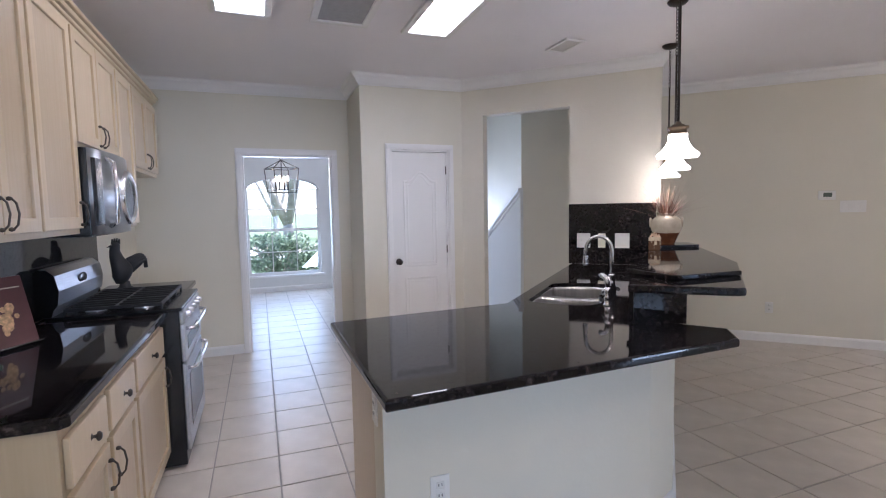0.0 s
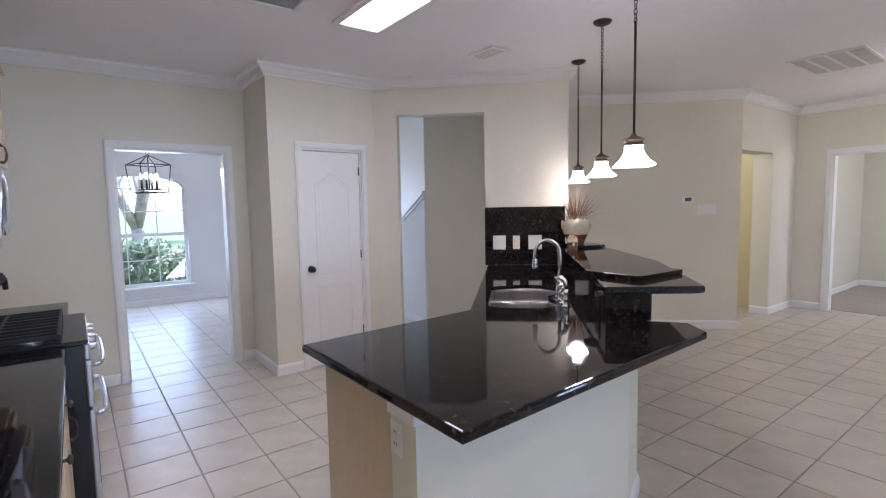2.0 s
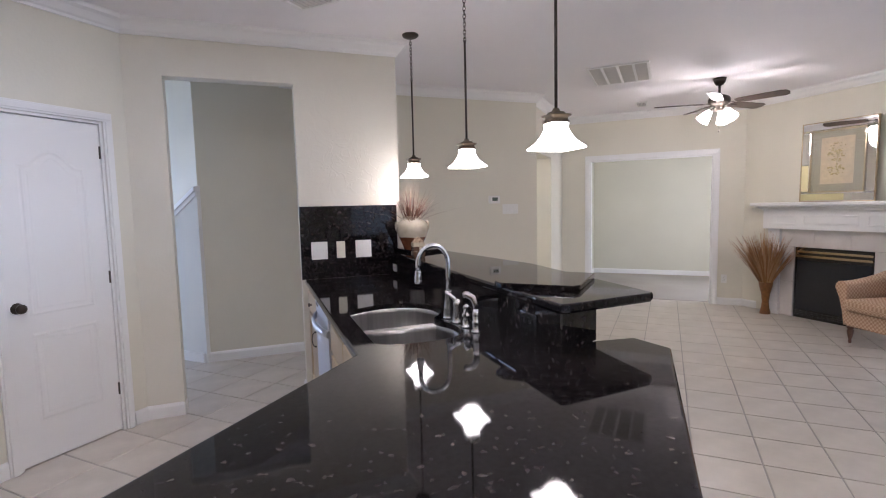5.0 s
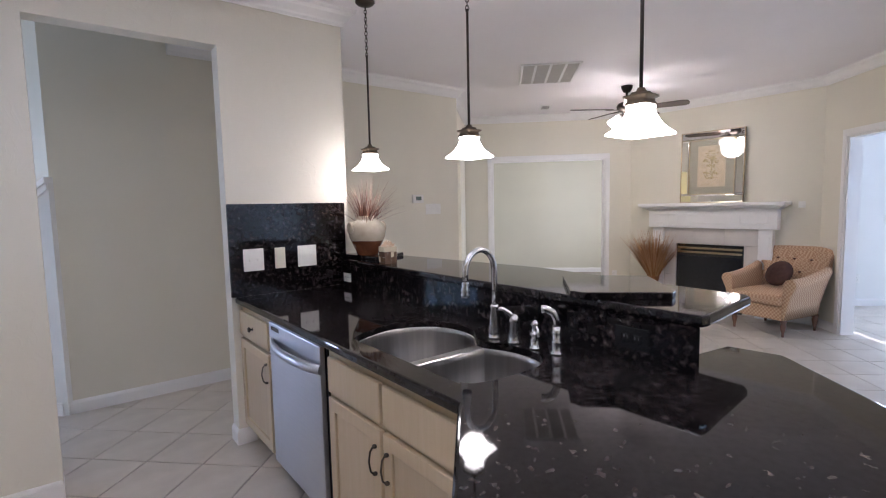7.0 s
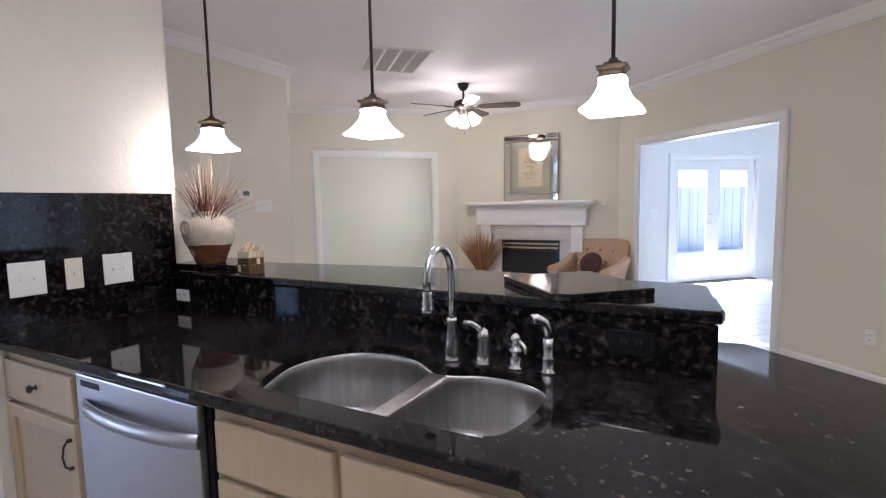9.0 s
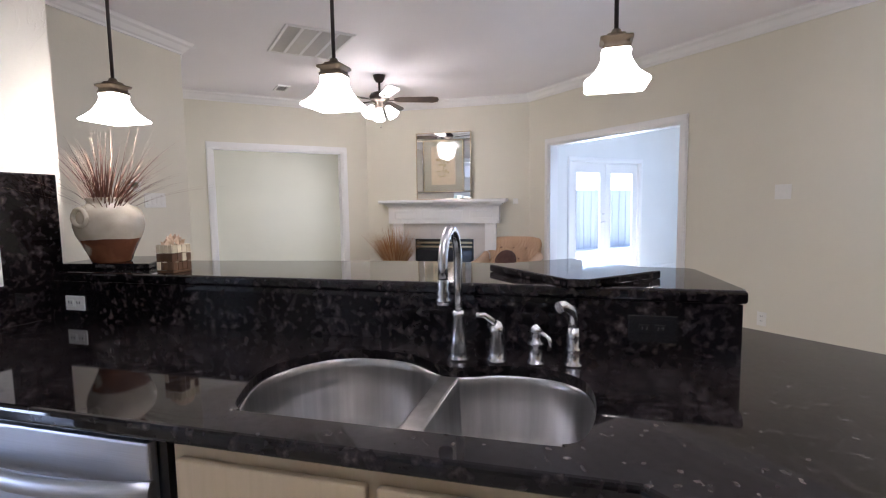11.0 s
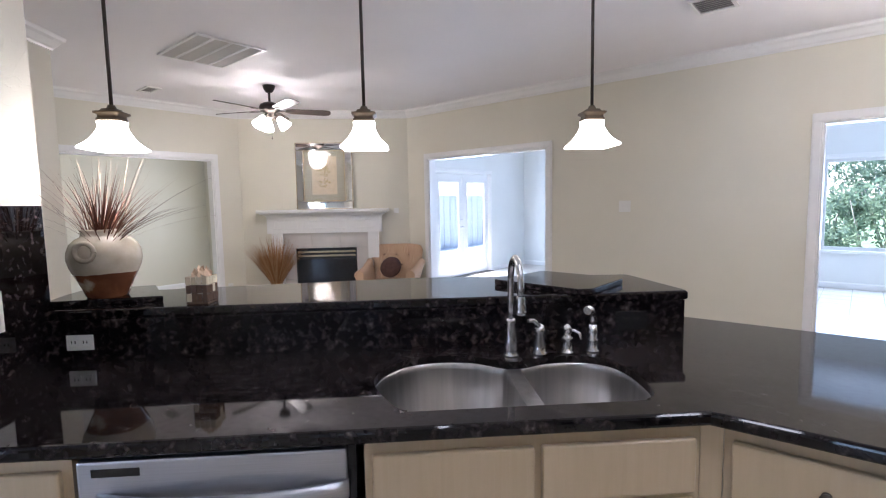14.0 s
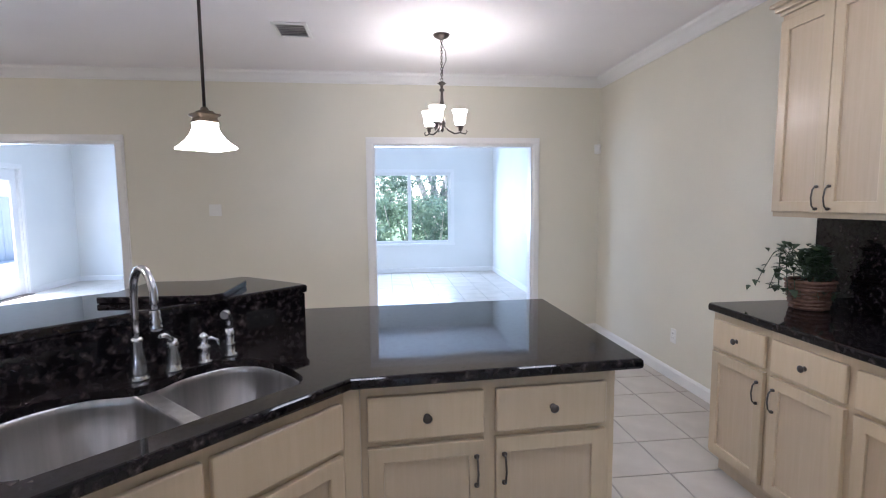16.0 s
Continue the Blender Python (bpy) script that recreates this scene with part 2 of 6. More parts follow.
def part(name, bm, material, parent, label=""):
    ob = new(name, mesh_of(name, bm, material))
    ob.parent = parent
    if label:
        ob["label"] = label
    return ob


def solid(name, bm, material, label="", category="", kind="", m=None, group=""):
    ob = new(name, mesh_of(name, bm, material))
    if m is not None:
        ob.matrix_world = m
    return tagged(ob, label, category, group, kind)


def thing(name, m, label, category, group=""):
    ob = new(name)
    ob.empty_display_size = 0.1
    ob.matrix_world = m
    return tagged(ob, label, category, group)


def B():
    return bmesh.new()


def run(p0, p1):
    """Frame whose x runs from p0 to p1, whose y points into the room on its left, z up; and the length."""
    d = Vector((p1[0] - p0[0], p1[1] - p0[1], 0))
    return pose(p0[0], p0[1], 0, 0, 0, math.degrees(math.atan2(d.y, d.x))), d.length


def wall(name, p0, p1, mat, z0=0.0, z1=2.73, thick=0.12, holes=(), label=""):
    """A wall whose face runs from p0 to p1 with the room on the left; holes are (s0, s1, z0, z1)."""
    m, L = run(p0, p1)
    bm = B()
    s = 0.0
    for a, b, lo, hi in sorted(holes):
        if a > s:
            box(bm, s, -thick, z0, a, 0, z1)
        if lo > z0:
            box(bm, a, -thick, z0, b, 0, lo)
        if hi < z1:
            box(bm, a, -thick, hi, b, 0, z1)
        s = b
    if s < L:
        box(bm, s, -thick, z0, L, 0, z1)
    return solid(name, bm, mat, label or "painted drywall wall with light orange-peel texture", "wall", "structure", m)


def sweep(name, pts, profile, mat, label, category="trim", closed=False):
    """Profile of (out, z) carried along a floor-plan line with the room on its left."""
    bm = B()
    P = [Vector(p) for p in pts]
    rows = []
    n = len(P)
    for i in range(n):
        d0 = (P[i] - P[i - 1]).normalized() if i else (P[1] - P[0]).normalized()
        d1 = (P[i + 1] - P[i]).normalized() if i < n - 1 else d0
        n0, n1 = Vector((-d0.y, d0.x)), Vector((-d1.y, d1.x))
        k = (n0 + n1) / max(0.3, 1 + n0.dot(n1))
        rows.append([bm.verts.new((P[i].x + k.x * o, P[i].y + k.y * o, z)) for o, z in profile])
    for a, b in zip(rows, rows[1:]):
        for j in range(len(profile)):
            bm.faces.new((a[j], b[j], b[(j + 1) % len(profile)], a[(j + 1) % len(profile)]))
    bm.faces.new(rows[0][::-1])
    bm.faces.new(rows[-1])
    return solid(name, bm, mat, label, category, "structure")


# ---- structure ----
CEIL = 2.73
XW, YD, YP, YS, XE = -1.43, 4.09, 3.40, -2.47, 7.2
wall("wall_west", (XW, YD), (XW, YS), WALL)
wall("wall_dining", (0.62, YD), (XW, YD), WALL, holes=[(0.19, 1.08, 0, 2.04)])
wall("wall_pantry_side", (0.62, YP + 0.12), (0.62, YD), WALL, thick=0.10)
wall("wall_pantry", (1.66, YP), (0.62, YP), WALL, holes=[(0.158, 0.752, 0, 2.04)])
wall("wall_bar", (2.985, 2.075), (1.66, 3.40), WALL_TEX, holes=[(0.785, 1.641, 0, 2.376)], label="cream wall with hand-troweled texture beside the bar")
wall("wall_hall", (5.34, 1.52), (2.755, 4.105), WALL, z1=5.0)
wall("wall_niche", (XE, 1.575), (6.39, 1.575), WALL, thick=0.22)
wall("wall_niche_header", (6.39, 1.575), (5.30, 1.575), WALL, z0=2.08, thick=0.22)
wall("wall_east", (XE, -0.85), (XE, 1.575), WALL, holes=[(0.373, 2.009, 0, 2.075)])
wall("wall_fireplace", (5.58, YS), (XE, -0.85), WALL)
wall("wall_south", (XW, YS), (5.58, YS), WALL, holes=[(0.74, 2.405, 0, 2.04), (4.844, 6.623, 0, 2.05)])
# hallway behind the niche
wall("wall_corridor_end", (7.6, 3.3), (4.4, 3.3), WALL_YEL)
wall("wall_corridor_east", (6.75, 1.80), (6.75, 3.3), WALL_YEL)
# stair hall and dining room share the front window wall
wall("wall_hall_west", (1.87, 3.45), (1.87, YD + 0.24), WALL_HALL, z1=5.0, thick=0.10)
wall("wall_stair_far", (3.75, 3.2), (3.75, 8.1), WALL, z1=5.0)
# first hole is an unseen frameless opening added for the entry lamp
wall("wall_dining_window", (3.75, 8.1), (-2.2, 8.1), WALL_SUN, z1=5.0, holes=[(0.25, 1.45, 0.6, 2.3), (3.01, 4.29, 0.30, 2.10)])
wall("wall_dining_west", (-2.2, 8.1), (-2.2, YD + 0.12), WALL_SUN)
wall("wall_dining_back", (-2.2, YD + 0.124), (XW - 0.12, YD + 0.124), WALL_SUN)
wall("wall_pantry_back", (0.626, YD + 0.124), (1.766, YD + 0.124), WALL_SUN, thick=0.1)
# unseen walls above the ceiling, added to keep sun off the hall wall
wall("unseen_wall_upper", (1.9, 8.1), (1.9, 3.1), WALL_SUN, z0=2.835, z1=5.0)
wall("unseen_wall_upper_south", (1.9, 3.1), (3.87, 3.1), WALL_SUN, z0=2.835, z1=5.0)
# den behind the cased opening
wall("wall_den_east", (10.0, -1.6), (10.0, 1.47), WALL_DEN)
wall("wall_den_north", (10.0, 1.47), (XE + 0.12, 1.47), WALL_DEN)
# the south hole is unseen and added for the den's lamp
wall("wall_den_south", (XE + 0.12, -1.6), (10.0, -1.6), WALL_DEN, holes=[(0.2, 1.75, 0.85, 2.05)])
# sunroom
wall("wall_sun_west", (-1.34, YS - 0.12), (-1.34, -7.4), WALL_SUN, z1=3.0)
wall("wall_sun_south", (-1.34, -7.4), (6.7, -7.4), WALL_SUN, z1=3.0, holes=[(0.88, 2.56, 0.60, 2.03)])
wall("wall_sun_east", (6.7, -7.4), (6.7, YS - 0.12), WALL_SUN, z1=3.0, holes=[(1.38, 3.11, 0, 2.05)])

bm = B()
box(bm, -2.4, -2.59, CEIL, 10.2, 3.5, CEIL + 0.1)
box(bm, -2.4, 3.5, CEIL, 1.78, 8.3, CEIL + 0.1)
solid("ceiling", bm, CEILING, "flat off-white painted ceiling", "ceiling", "structure")
bm = B()
box(bm, -1.5, -7.6, 3.0, 6.9, -2.6, 3.1)
solid("ceiling_sunroom", bm, CEILING, "pale sunroom ceiling", "ceiling", "structure")
# unseen; reaches south past the stairwell to block the sun
bm = B()
box(bm, 1.7, 2.9, 5.0, 4.0, 8.3, 5.1)
solid("ceiling_stairwell", bm, CEILING, "unseen high stairwell ceiling that also shuts out the sun", "ceiling", "structure")
bm = B()
box(bm, -2.4, -7.5, -0.10, 10.2, 8.3, -0.006)
floor = solid("floor", bm, GROUT, "beige square ceramic tile floor with dark grout", "floor", "structure")
bm = B()
box(bm, XE + 0.125, -1.6, -0.005, 10.0, 1.47, 0.004)
solid("den_carpet", bm, CARPET, "grey-brown carpet of the den", "carpet", "structure")

CROWN = [(0, 2.63), (0.012, 2.63), (0.018, 2.645), (0.03, 2.655), (0.055, 2.69), (0.075, 2.705), (0.08, 2.722), (0.085, 2.7295), (0, 2.7295)]
sweep("crown_molding", [(XW, YS), (5.58, YS), (XE, -0.85), (XE, 1.575), (5.42, 1.575), (5.34, 1.52), (3.3, 3.56)], CROWN, WHITE, "white crown molding round the living room")
sweep("crown_molding", [(3.07, 2.16), (2.985, 2.075), (1.66, YP), (0.62, YP), (0.62, YD), (XW, YD), (XW, YS)], CROWN, WHITE, "white crown molding round the kitchen")
BASE = [(0, 0), (0.016, 0), (0.016, 0.075), (0.010, 0.088), (0.004, 0.095), (0, 0.095)]
for line in ([(XW, 0.15), (XW, YS), (-0.77, YS)], [(1.06, YS), (3.335, YS)], [(5.27, YS), (5.58, YS), (5.78, -2.27)], [(7.05, -1.0), (XE, -0.85), (XE, -0.552)],
             [(XE, 1.235), (XE, 1.575), (6.39, 1.575), (6.39, 1.79)], [(5.36, 1.60), (5.34, 1.52), (2.755, 4.105)], 
             [(1.895, 3.325), (1.815, 3.245), (1.66, YP), (1.563, YP)], [(2.50, 2.56), (2.43, 2.63), (2.51, 2.71)], [(0.85, YP), (0.62, YP), (0.62, YD), (0.50, YD)], [(-0.525, YD), (XW, YD), (XW, 3.12)],
             [(3.75, 8.1), (-2.2, 8.1)], [(10.0, -1.6), (10.0, 1.47), (XE + 0.13, 1.47)], [(-1.34, -2.6), (-1.34, -7.4), (6.7, -7.4), (6.7, -6.10)], [(6.7, -4.20), (6.7, -2.6)],
             [(6.75, 3.3), (4.5, 3.3)]):
    sweep("baseboard", line, BASE, WHITE, "white painted baseboard")


def casing(name, p0, p1, top, w=0.075, both=True, depth=0.12):
    """White casing round an opening from p0 to p1 (inner edges), room on the left."""
    m, L = run(p0, p1)
    root = thing(name, m, "white painted casing round a doorway", "door casing")
    root["kind"] = "structure"
    for nm, x0, x1, z0, z1 in (("jamb_trim", -w, 0, 0, top), ("jamb_trim", L, L + w, 0, top), ("head_trim", -w, L + w, top, top + w)):
        bm = B()
        box(bm, x0, 0, z0, x1, 0.018, z1, 0.004)
        box(bm, x0 + 0.012 if nm == "head_trim" else x0 + 0.012, 0.017, z0 + (0.012 if nm == "head_trim" else 0), x1 - 0.012, 0.026, z1 - (0.012 if nm == "head_trim" else 0), 0.003)
        part(nm, bm, WHITE, root)
    for nm, x0, x1, z0, z1 in (("jamb", 0.001, 0.016, 0, top - 0.016), ("jamb", L - 0.016, L - 0.001, 0, top - 0.016), ("head_jamb", 0.001, L - 0.001, top - 0.016, top - 0.001)):
        bm = B()
        box(bm, x0, -depth, z0, x1, 0.003, z1)
        part(nm, bm, WHITE, root)
    return root


casing("door_casing_dining", (0.43, YD), (-0.46, YD), 2.035, 0.062)
casing("door_casing_pantry", (1.502, YP), (0.908, YP), 2.035, 0.057)
casing("door_casing_den", (XE, -0.477), (XE, 1.159), 2.068, 0.072)
casing("door_casing_sunroom", (-0.69, YS), (0.975, YS), 2.035, 0.072)
casing("door_casing_patio_room", (3.414, YS), (5.193, YS), 2.045, 0.072)

# ---- stairs seen through the hall ----
bm = B()
pts = [(4.09, 0.0), (4.09, 1.645), (6.6, 0.09), (6.6, 0.0)]
a = [bm.verts.new((2.73, y, z)) for y, z in pts]
b = [bm.verts.new((2.85, y, z)) for y, z in pts]
bm.faces.new(a), bm.faces.new(b[::-1])
for i in range(4):
    bm.faces.new((a[i], a[(i + 1) % 4], b[(i + 1) % 4], b[i]))
solid("stair_knee_wall", bm, WALL_SUN, "pale painted stair knee wall with sloping top", "wall", "structure")
bm = B()
for lo, hi, x0, x1 in ((1.645, 1.685, 2.70, 2.88), (1.60, 1.645, 2.715, 2.73)):
    va = [bm.verts.new((x0, y, z)) for y, z in ((4.09, lo), (4.09, hi), (6.6, hi - 1.555), (6.6, lo - 1.555))]
    vb = [bm.verts.new((x1, y, z)) for y, z in ((4.09, lo), (4.09, hi), (6.6, hi - 1.555), (6.6, lo - 1.555))]
    bm.faces.new(va), bm.faces.new(vb[::-1])
    for i in range(4):
        bm.faces.new((va[i], va[(i + 1) % 4], vb[(i + 1) % 4], vb[i]))
solid("stair_cap", bm, WHITE, "white sloping cap rail on the stair knee wall", "trim", "structure")
bm = B()
box(bm, 2.714, 4.12, 0, 2.73, 6.2, 0.095, 0.003)
solid("baseboard", bm, WHITE, "white painted baseboard", "baseboard", "structure")


# ---- pantry door ----
def panel_frame(bm, x0, x1, z0, z1, y, depth=0.012, w=0.03):
    """A moulded panel outline pressed into a door face at y."""
    for ax0, ax1, az0, az1 in ((x0, x1, z0, z0 + w), (x0, x1, z1 - w, z1), (x0, x0 + w, z0 + w, z1 - w), (x1 - w, x1, z0 + w, z1 - w)):
        box(bm, ax0, y - 0.002, az0, ax1, y + depth, az1, 0.006)


m, L = run((1.486, YP - 0.0), (0.924, YP - 0.0))
door = thing("door_1", m, "closed white molded pantry door with arched top panel", "door")
door["kind"] = "structure"
W = L
bm = B()
box(bm, 0, -0.05, 0.008, W, -0.012, 2.014, 0.002)
part("slab", bm, WHITE, door)


def arch_z(u, z):
    return z + 0.09 * max(0.0, math.cos((u - 0.5) * math.pi * 1.25)) ** 1.5


for nm, z0, z1, arch in (("top_panel", 0.87, 1.74, True), ("bottom_panel", 0.24, 0.775, False)):
    bm = B()
    N = 16
    for k, (ins, y0, y1) in enumerate(((0.0, -0.013, -0.0085), (0.034, -0.013, -0.0105))):
        x0, x1 = 0.10 + ins, W - 0.10 - ins
        top = [(x0 + (x1 - x0) * i / N, (arch_z(i / N, z1) if arch else z1) - ins) for i in range(N + 1)]
        out = [(x0, z0 + ins), (x1, z0 + ins)] + top[::-1]
        ins2 = ins + 0.030
        x0, x1 = 0.10 + ins2, W - 0.10 - ins2
        top = [(x0 + (x1 - x0) * i / N, (arch_z(i / N, z1) if arch else z1) - ins2) for i in range(N + 1)]
        inn = [(x0, z0 + ins2), (x1, z0 + ins2)] + top[::-1]
        vo = [bm.verts.new((x, y0, z)) for x, z in out]
        vm = [bm.verts.new(((p[0] + q[0]) / 2, y1, (p[1] + q[1]) / 2)) for p, q in zip(out, inn)]
        vi = [bm.verts.new((x, y0, z)) for x, z in inn]
        n = len(out)
        for i in range(n):
            j = (i + 1) % n
            bm.faces.new((vo[i], vo[j], vm[j], vm[i]))
            bm.faces.new((vm[i], vm[j], vi[j], vi[i]))
    part(nm, bm, WHITE, door)
bm = B()
lathe(bm, [(0.0, 0.066), (0.018, 0.064), (0.027, 0.052), (0.027, 0.042), (0.018, 0.03), (0.010, 0.024), (0.010, 0.008), (0.030, 0.006), (0.032, 0.0)], 20)
bmesh.ops.rotate(bm, verts=bm.verts, cent=(0, 0, 0), matrix=Matrix.Rotation(radians(-90), 3, 'X'))
bmesh.ops.translate(bm, verts=bm.verts, vec=(W - 0.045, -0.012, 0.93))
part("knob", bm, BRONZE, door, "dark bronze round knob")
for z in (0.25, 1.0, 1.8):
    bm = B()
    tube(bm, [(0.004, -0.006, z), (0.004, -0.006, z + 0.08)], 0.006)
    part("hinge", bm, PULL, door)


# ---- kitchen cabinets ----
def pull_mesh():
    bm = B()
    tube(bm, [(0, 0.0, -0.05), (0, 0.012, -0.05), (0, 0.024, -0.036), (0, 0.030, 0.0), (0, 0.024, 0.036), (0, 0.012, 0.05), (0, 0.0, 0.05)], 0.0036, 8)
    lathe(bm, [(0, -0.008), (0.009, -0.004), (0.009, 0.004), (0, 0.008)], 10, (0, 0.006, 0.05))
    lathe(bm, [(0, -0.008), (0.009, -0.004), (0.009, 0.004), (0, 0.008)], 10, (0, 0.006, -0.05))
    return mesh_of("pull", bm, PULL)


def knob_mesh():
    bm = B()
    lathe(bm, [(0.0, 0.028), (0.010, 0.027), (0.0155, 0.021), (0.014, 0.016), (0.006, 0.012), (0.005, 0.003), (0.011, 0.0)], 16)
    bmesh.ops.rotate(bm, verts=bm.verts, cent=(0, 0, 0), matrix=Matrix.Rotation(radians(-90), 3, 'X'))
    return mesh_of("knob", bm, PULL)


PULLM, KNOBM = pull_mesh(), knob_mesh()


def hang(name, me, parent, x, y, z):
    ob = new(name, me)
    ob.parent = parent
    ob.location = (x, y, z)
    return ob


def mitred_frame(bm, x0, x1, z0, z1, fr, y0, y1, bev=0.004):
    """A joined rectangular frame of width fr between depths y0 and y1."""
    rows = []
    for i, y in ((0, y0), (0, y1), (fr, y1), (fr, y0)):
        rows.append([bm.verts.new((x, y, z)) for x, z in ((x0 + i, z0 + i), (x1 - i, z0 + i), (x1 - i, z1 - i), (x0 + i, z1 - i))])
    for a, b in zip(rows, rows[1:] + rows[:1]):
        for k in range(4):
            bm.faces.new((a[k], a[(k + 1) % 4], b[(k + 1) % 4], b[k]))
    bmesh.ops.bevel(bm, geom=[e for e in bm.edges if abs(e.verts[0].co.y - e.verts[1].co.y) < 1e-6 and e.verts[0].co.y > y0 + 1e-4 and (abs(e.verts[0].co.x - e.verts[1].co.x) < 1e-6 or abs(e.verts[0].co.z - e.verts[1].co.z) < 1e-6)], offset=bev, segments=2, affect='EDGES', profile=0.6)


def cab_door(root, x0, x1, z0, z1, pull=None, y=0.0):
    fr = 0.052
    bm = B()
    mitred_frame(bm, x0, x1, z0, z1, fr, y + 0.001, y + 0.021)
    d = part("door", bm, MAPLE, root)
    bm = B()
    box(bm, x0 + fr, y + 0.002, z0 + fr, x1 - fr, y + 0.010, z1 - fr)
    part("door_panel", bm, MAPLE_IN, d)
    if pull:
        hang("pull", PULLM, d, pull[0], y + 0.021, pull[1])
    return d


def drawer_front(root, x0, x1, z0, z1, knob=True, y=0.0):
    bm = B()
    box(bm, x0, y + 0.001, z0, x1, y + 0.021, z1, 0.007, 3)
    d = part("drawer_front", bm, MAPLE, root)
    if knob:
        hang("knob", KNOBM, d, (x0 + x1) / 2, y + 0.021, (z0 + z1) / 2)


def base_cabinet(p0, p1, depth, pull_side, label, knob=True, toe=True, group="base cabinets"):
    m, W = run(p0, p1)
    root = thing("base_cabinet", m, label, "cabinet", group)
    bm = B()
    box(bm, 0, -depth, 0.10, W, 0.0, 0.872)
    part("body", bm, MAPLE, root)
    bm = B()
    box(bm, 0.0, -depth, 0.0, W, -0.06, 0.099)
    part("toe_kick", bm, MAPLE_IN, root)
    g = 0.02
    drawer_front(root, g, W - g, 0.685, 0.834, knob)
    px = g + 0.028 if pull_side < 0 else W - g - 0.028
    cab_door(root, g, W - g, 0.125, 0.664, (px, 0.56))
    return root


XF = -0.86
for y0, y1, side in ((1.725, 1.06, 1), (1.06, 0.66, -1), (0.66, 0.27, -1)):
    base_cabinet((XF, y0), (XF, y1), 0.568, {1.725: -1, 1.06: 1, 0.66: -1}[y0], "pale maple base cabinet with one drawer and panel door", group="base cabinets by the range")
base_cabinet((XF, 3.06), (XF, 2.515), 0.568, 1, "pale maple base cabinet between range and dining wall", group="base cabinets by the range")


def wall_cabinet(p0, p1, z0, z1, doors, label, depth=0.325, pulls=True):
    m, W = run(p0, p1)
    root = thing("wall_cabinet", m, label, "cabinet", "wall cabinets")
    bm = B()
    box(bm, 0, -depth, z0, W, 0, z1)
    part("body", bm, MAPLE, root)
    w = (W - 0.02) / doors
    for i in range(doors):
        a, c = 0.012 + w * i, w * (i + 1) + 0.008
        side = a + 0.03 if (i % 2 == 1 or doors == 1) else c - 0.03
        cab_door(root, a, c, z0 + 0.025, z1 - 0.03, (side, z0 + 0.092) if pulls else None)
    return root


XU = -1.10
wall_cabinet((XU, 3.36), (XU, 2.54), 1.75, 2.34, 2, "short pale maple wall cabinet with two doors")
wall_cabinet((XU, 2.54), (XU, 2.15), 1.37, 2.34, 1, "narrow tall pale maple wall cabinet beside the microwave", pulls=False)
wall_cabinet((XU, 2.15), (XU, 1.41), 1.765, 2.34, 2, "short pale maple wall cabinet above the microwave")
wall_cabinet((XU, 1.41), (XU, 0.95), 1.365, 2.34, 1, "tall pale maple wall cabinet with one panel door")
wall_cabinet((XU, 0.95), (XU, 0.34), 1.365, 2.34, 2, "tall pale maple wall cabinet at the counter's end")
bm = B()
for k, (z0, z1, o) in enumerate(((2.342, 2.36, 0.012), (2.36, 2.385, 0.028), (2.385, 2.405, 0.045))):
    box(bm, XW + 0.002, 0.34 - o, z0, XU + o, 3.36 + o, z1, 0.006)
solid("cabinet_crown", bm, MAPLE, "stepped maple crown molding on top of the wall cabinets", "cabinet crown")

# worktops of the range wall
for y0, y1, lab in ((0.245, 1.73, "polished black granite worktop beside the range"), (2.51, 3.09, "short polished black granite worktop beyond the range")):
    bm = B()
    prism(bm, [(XW + 0.003, y0), (-0.845, y0), (-0.825, y0 + 0.02), (-0.825, y1), (XW + 0.003, y1)], 0.8735, 0.911, 0.009)
    solid("worktop", bm, GRANITE, lab, "worktop")
bm = B()
box(bm, XW + 0.002, 0.28, 0.912, XW + 0.022, 2.82, 1.364, 0.002)
solid("backsplash", bm, GRANITE, "full-height black granite backsplash behind the range", "backsplash")


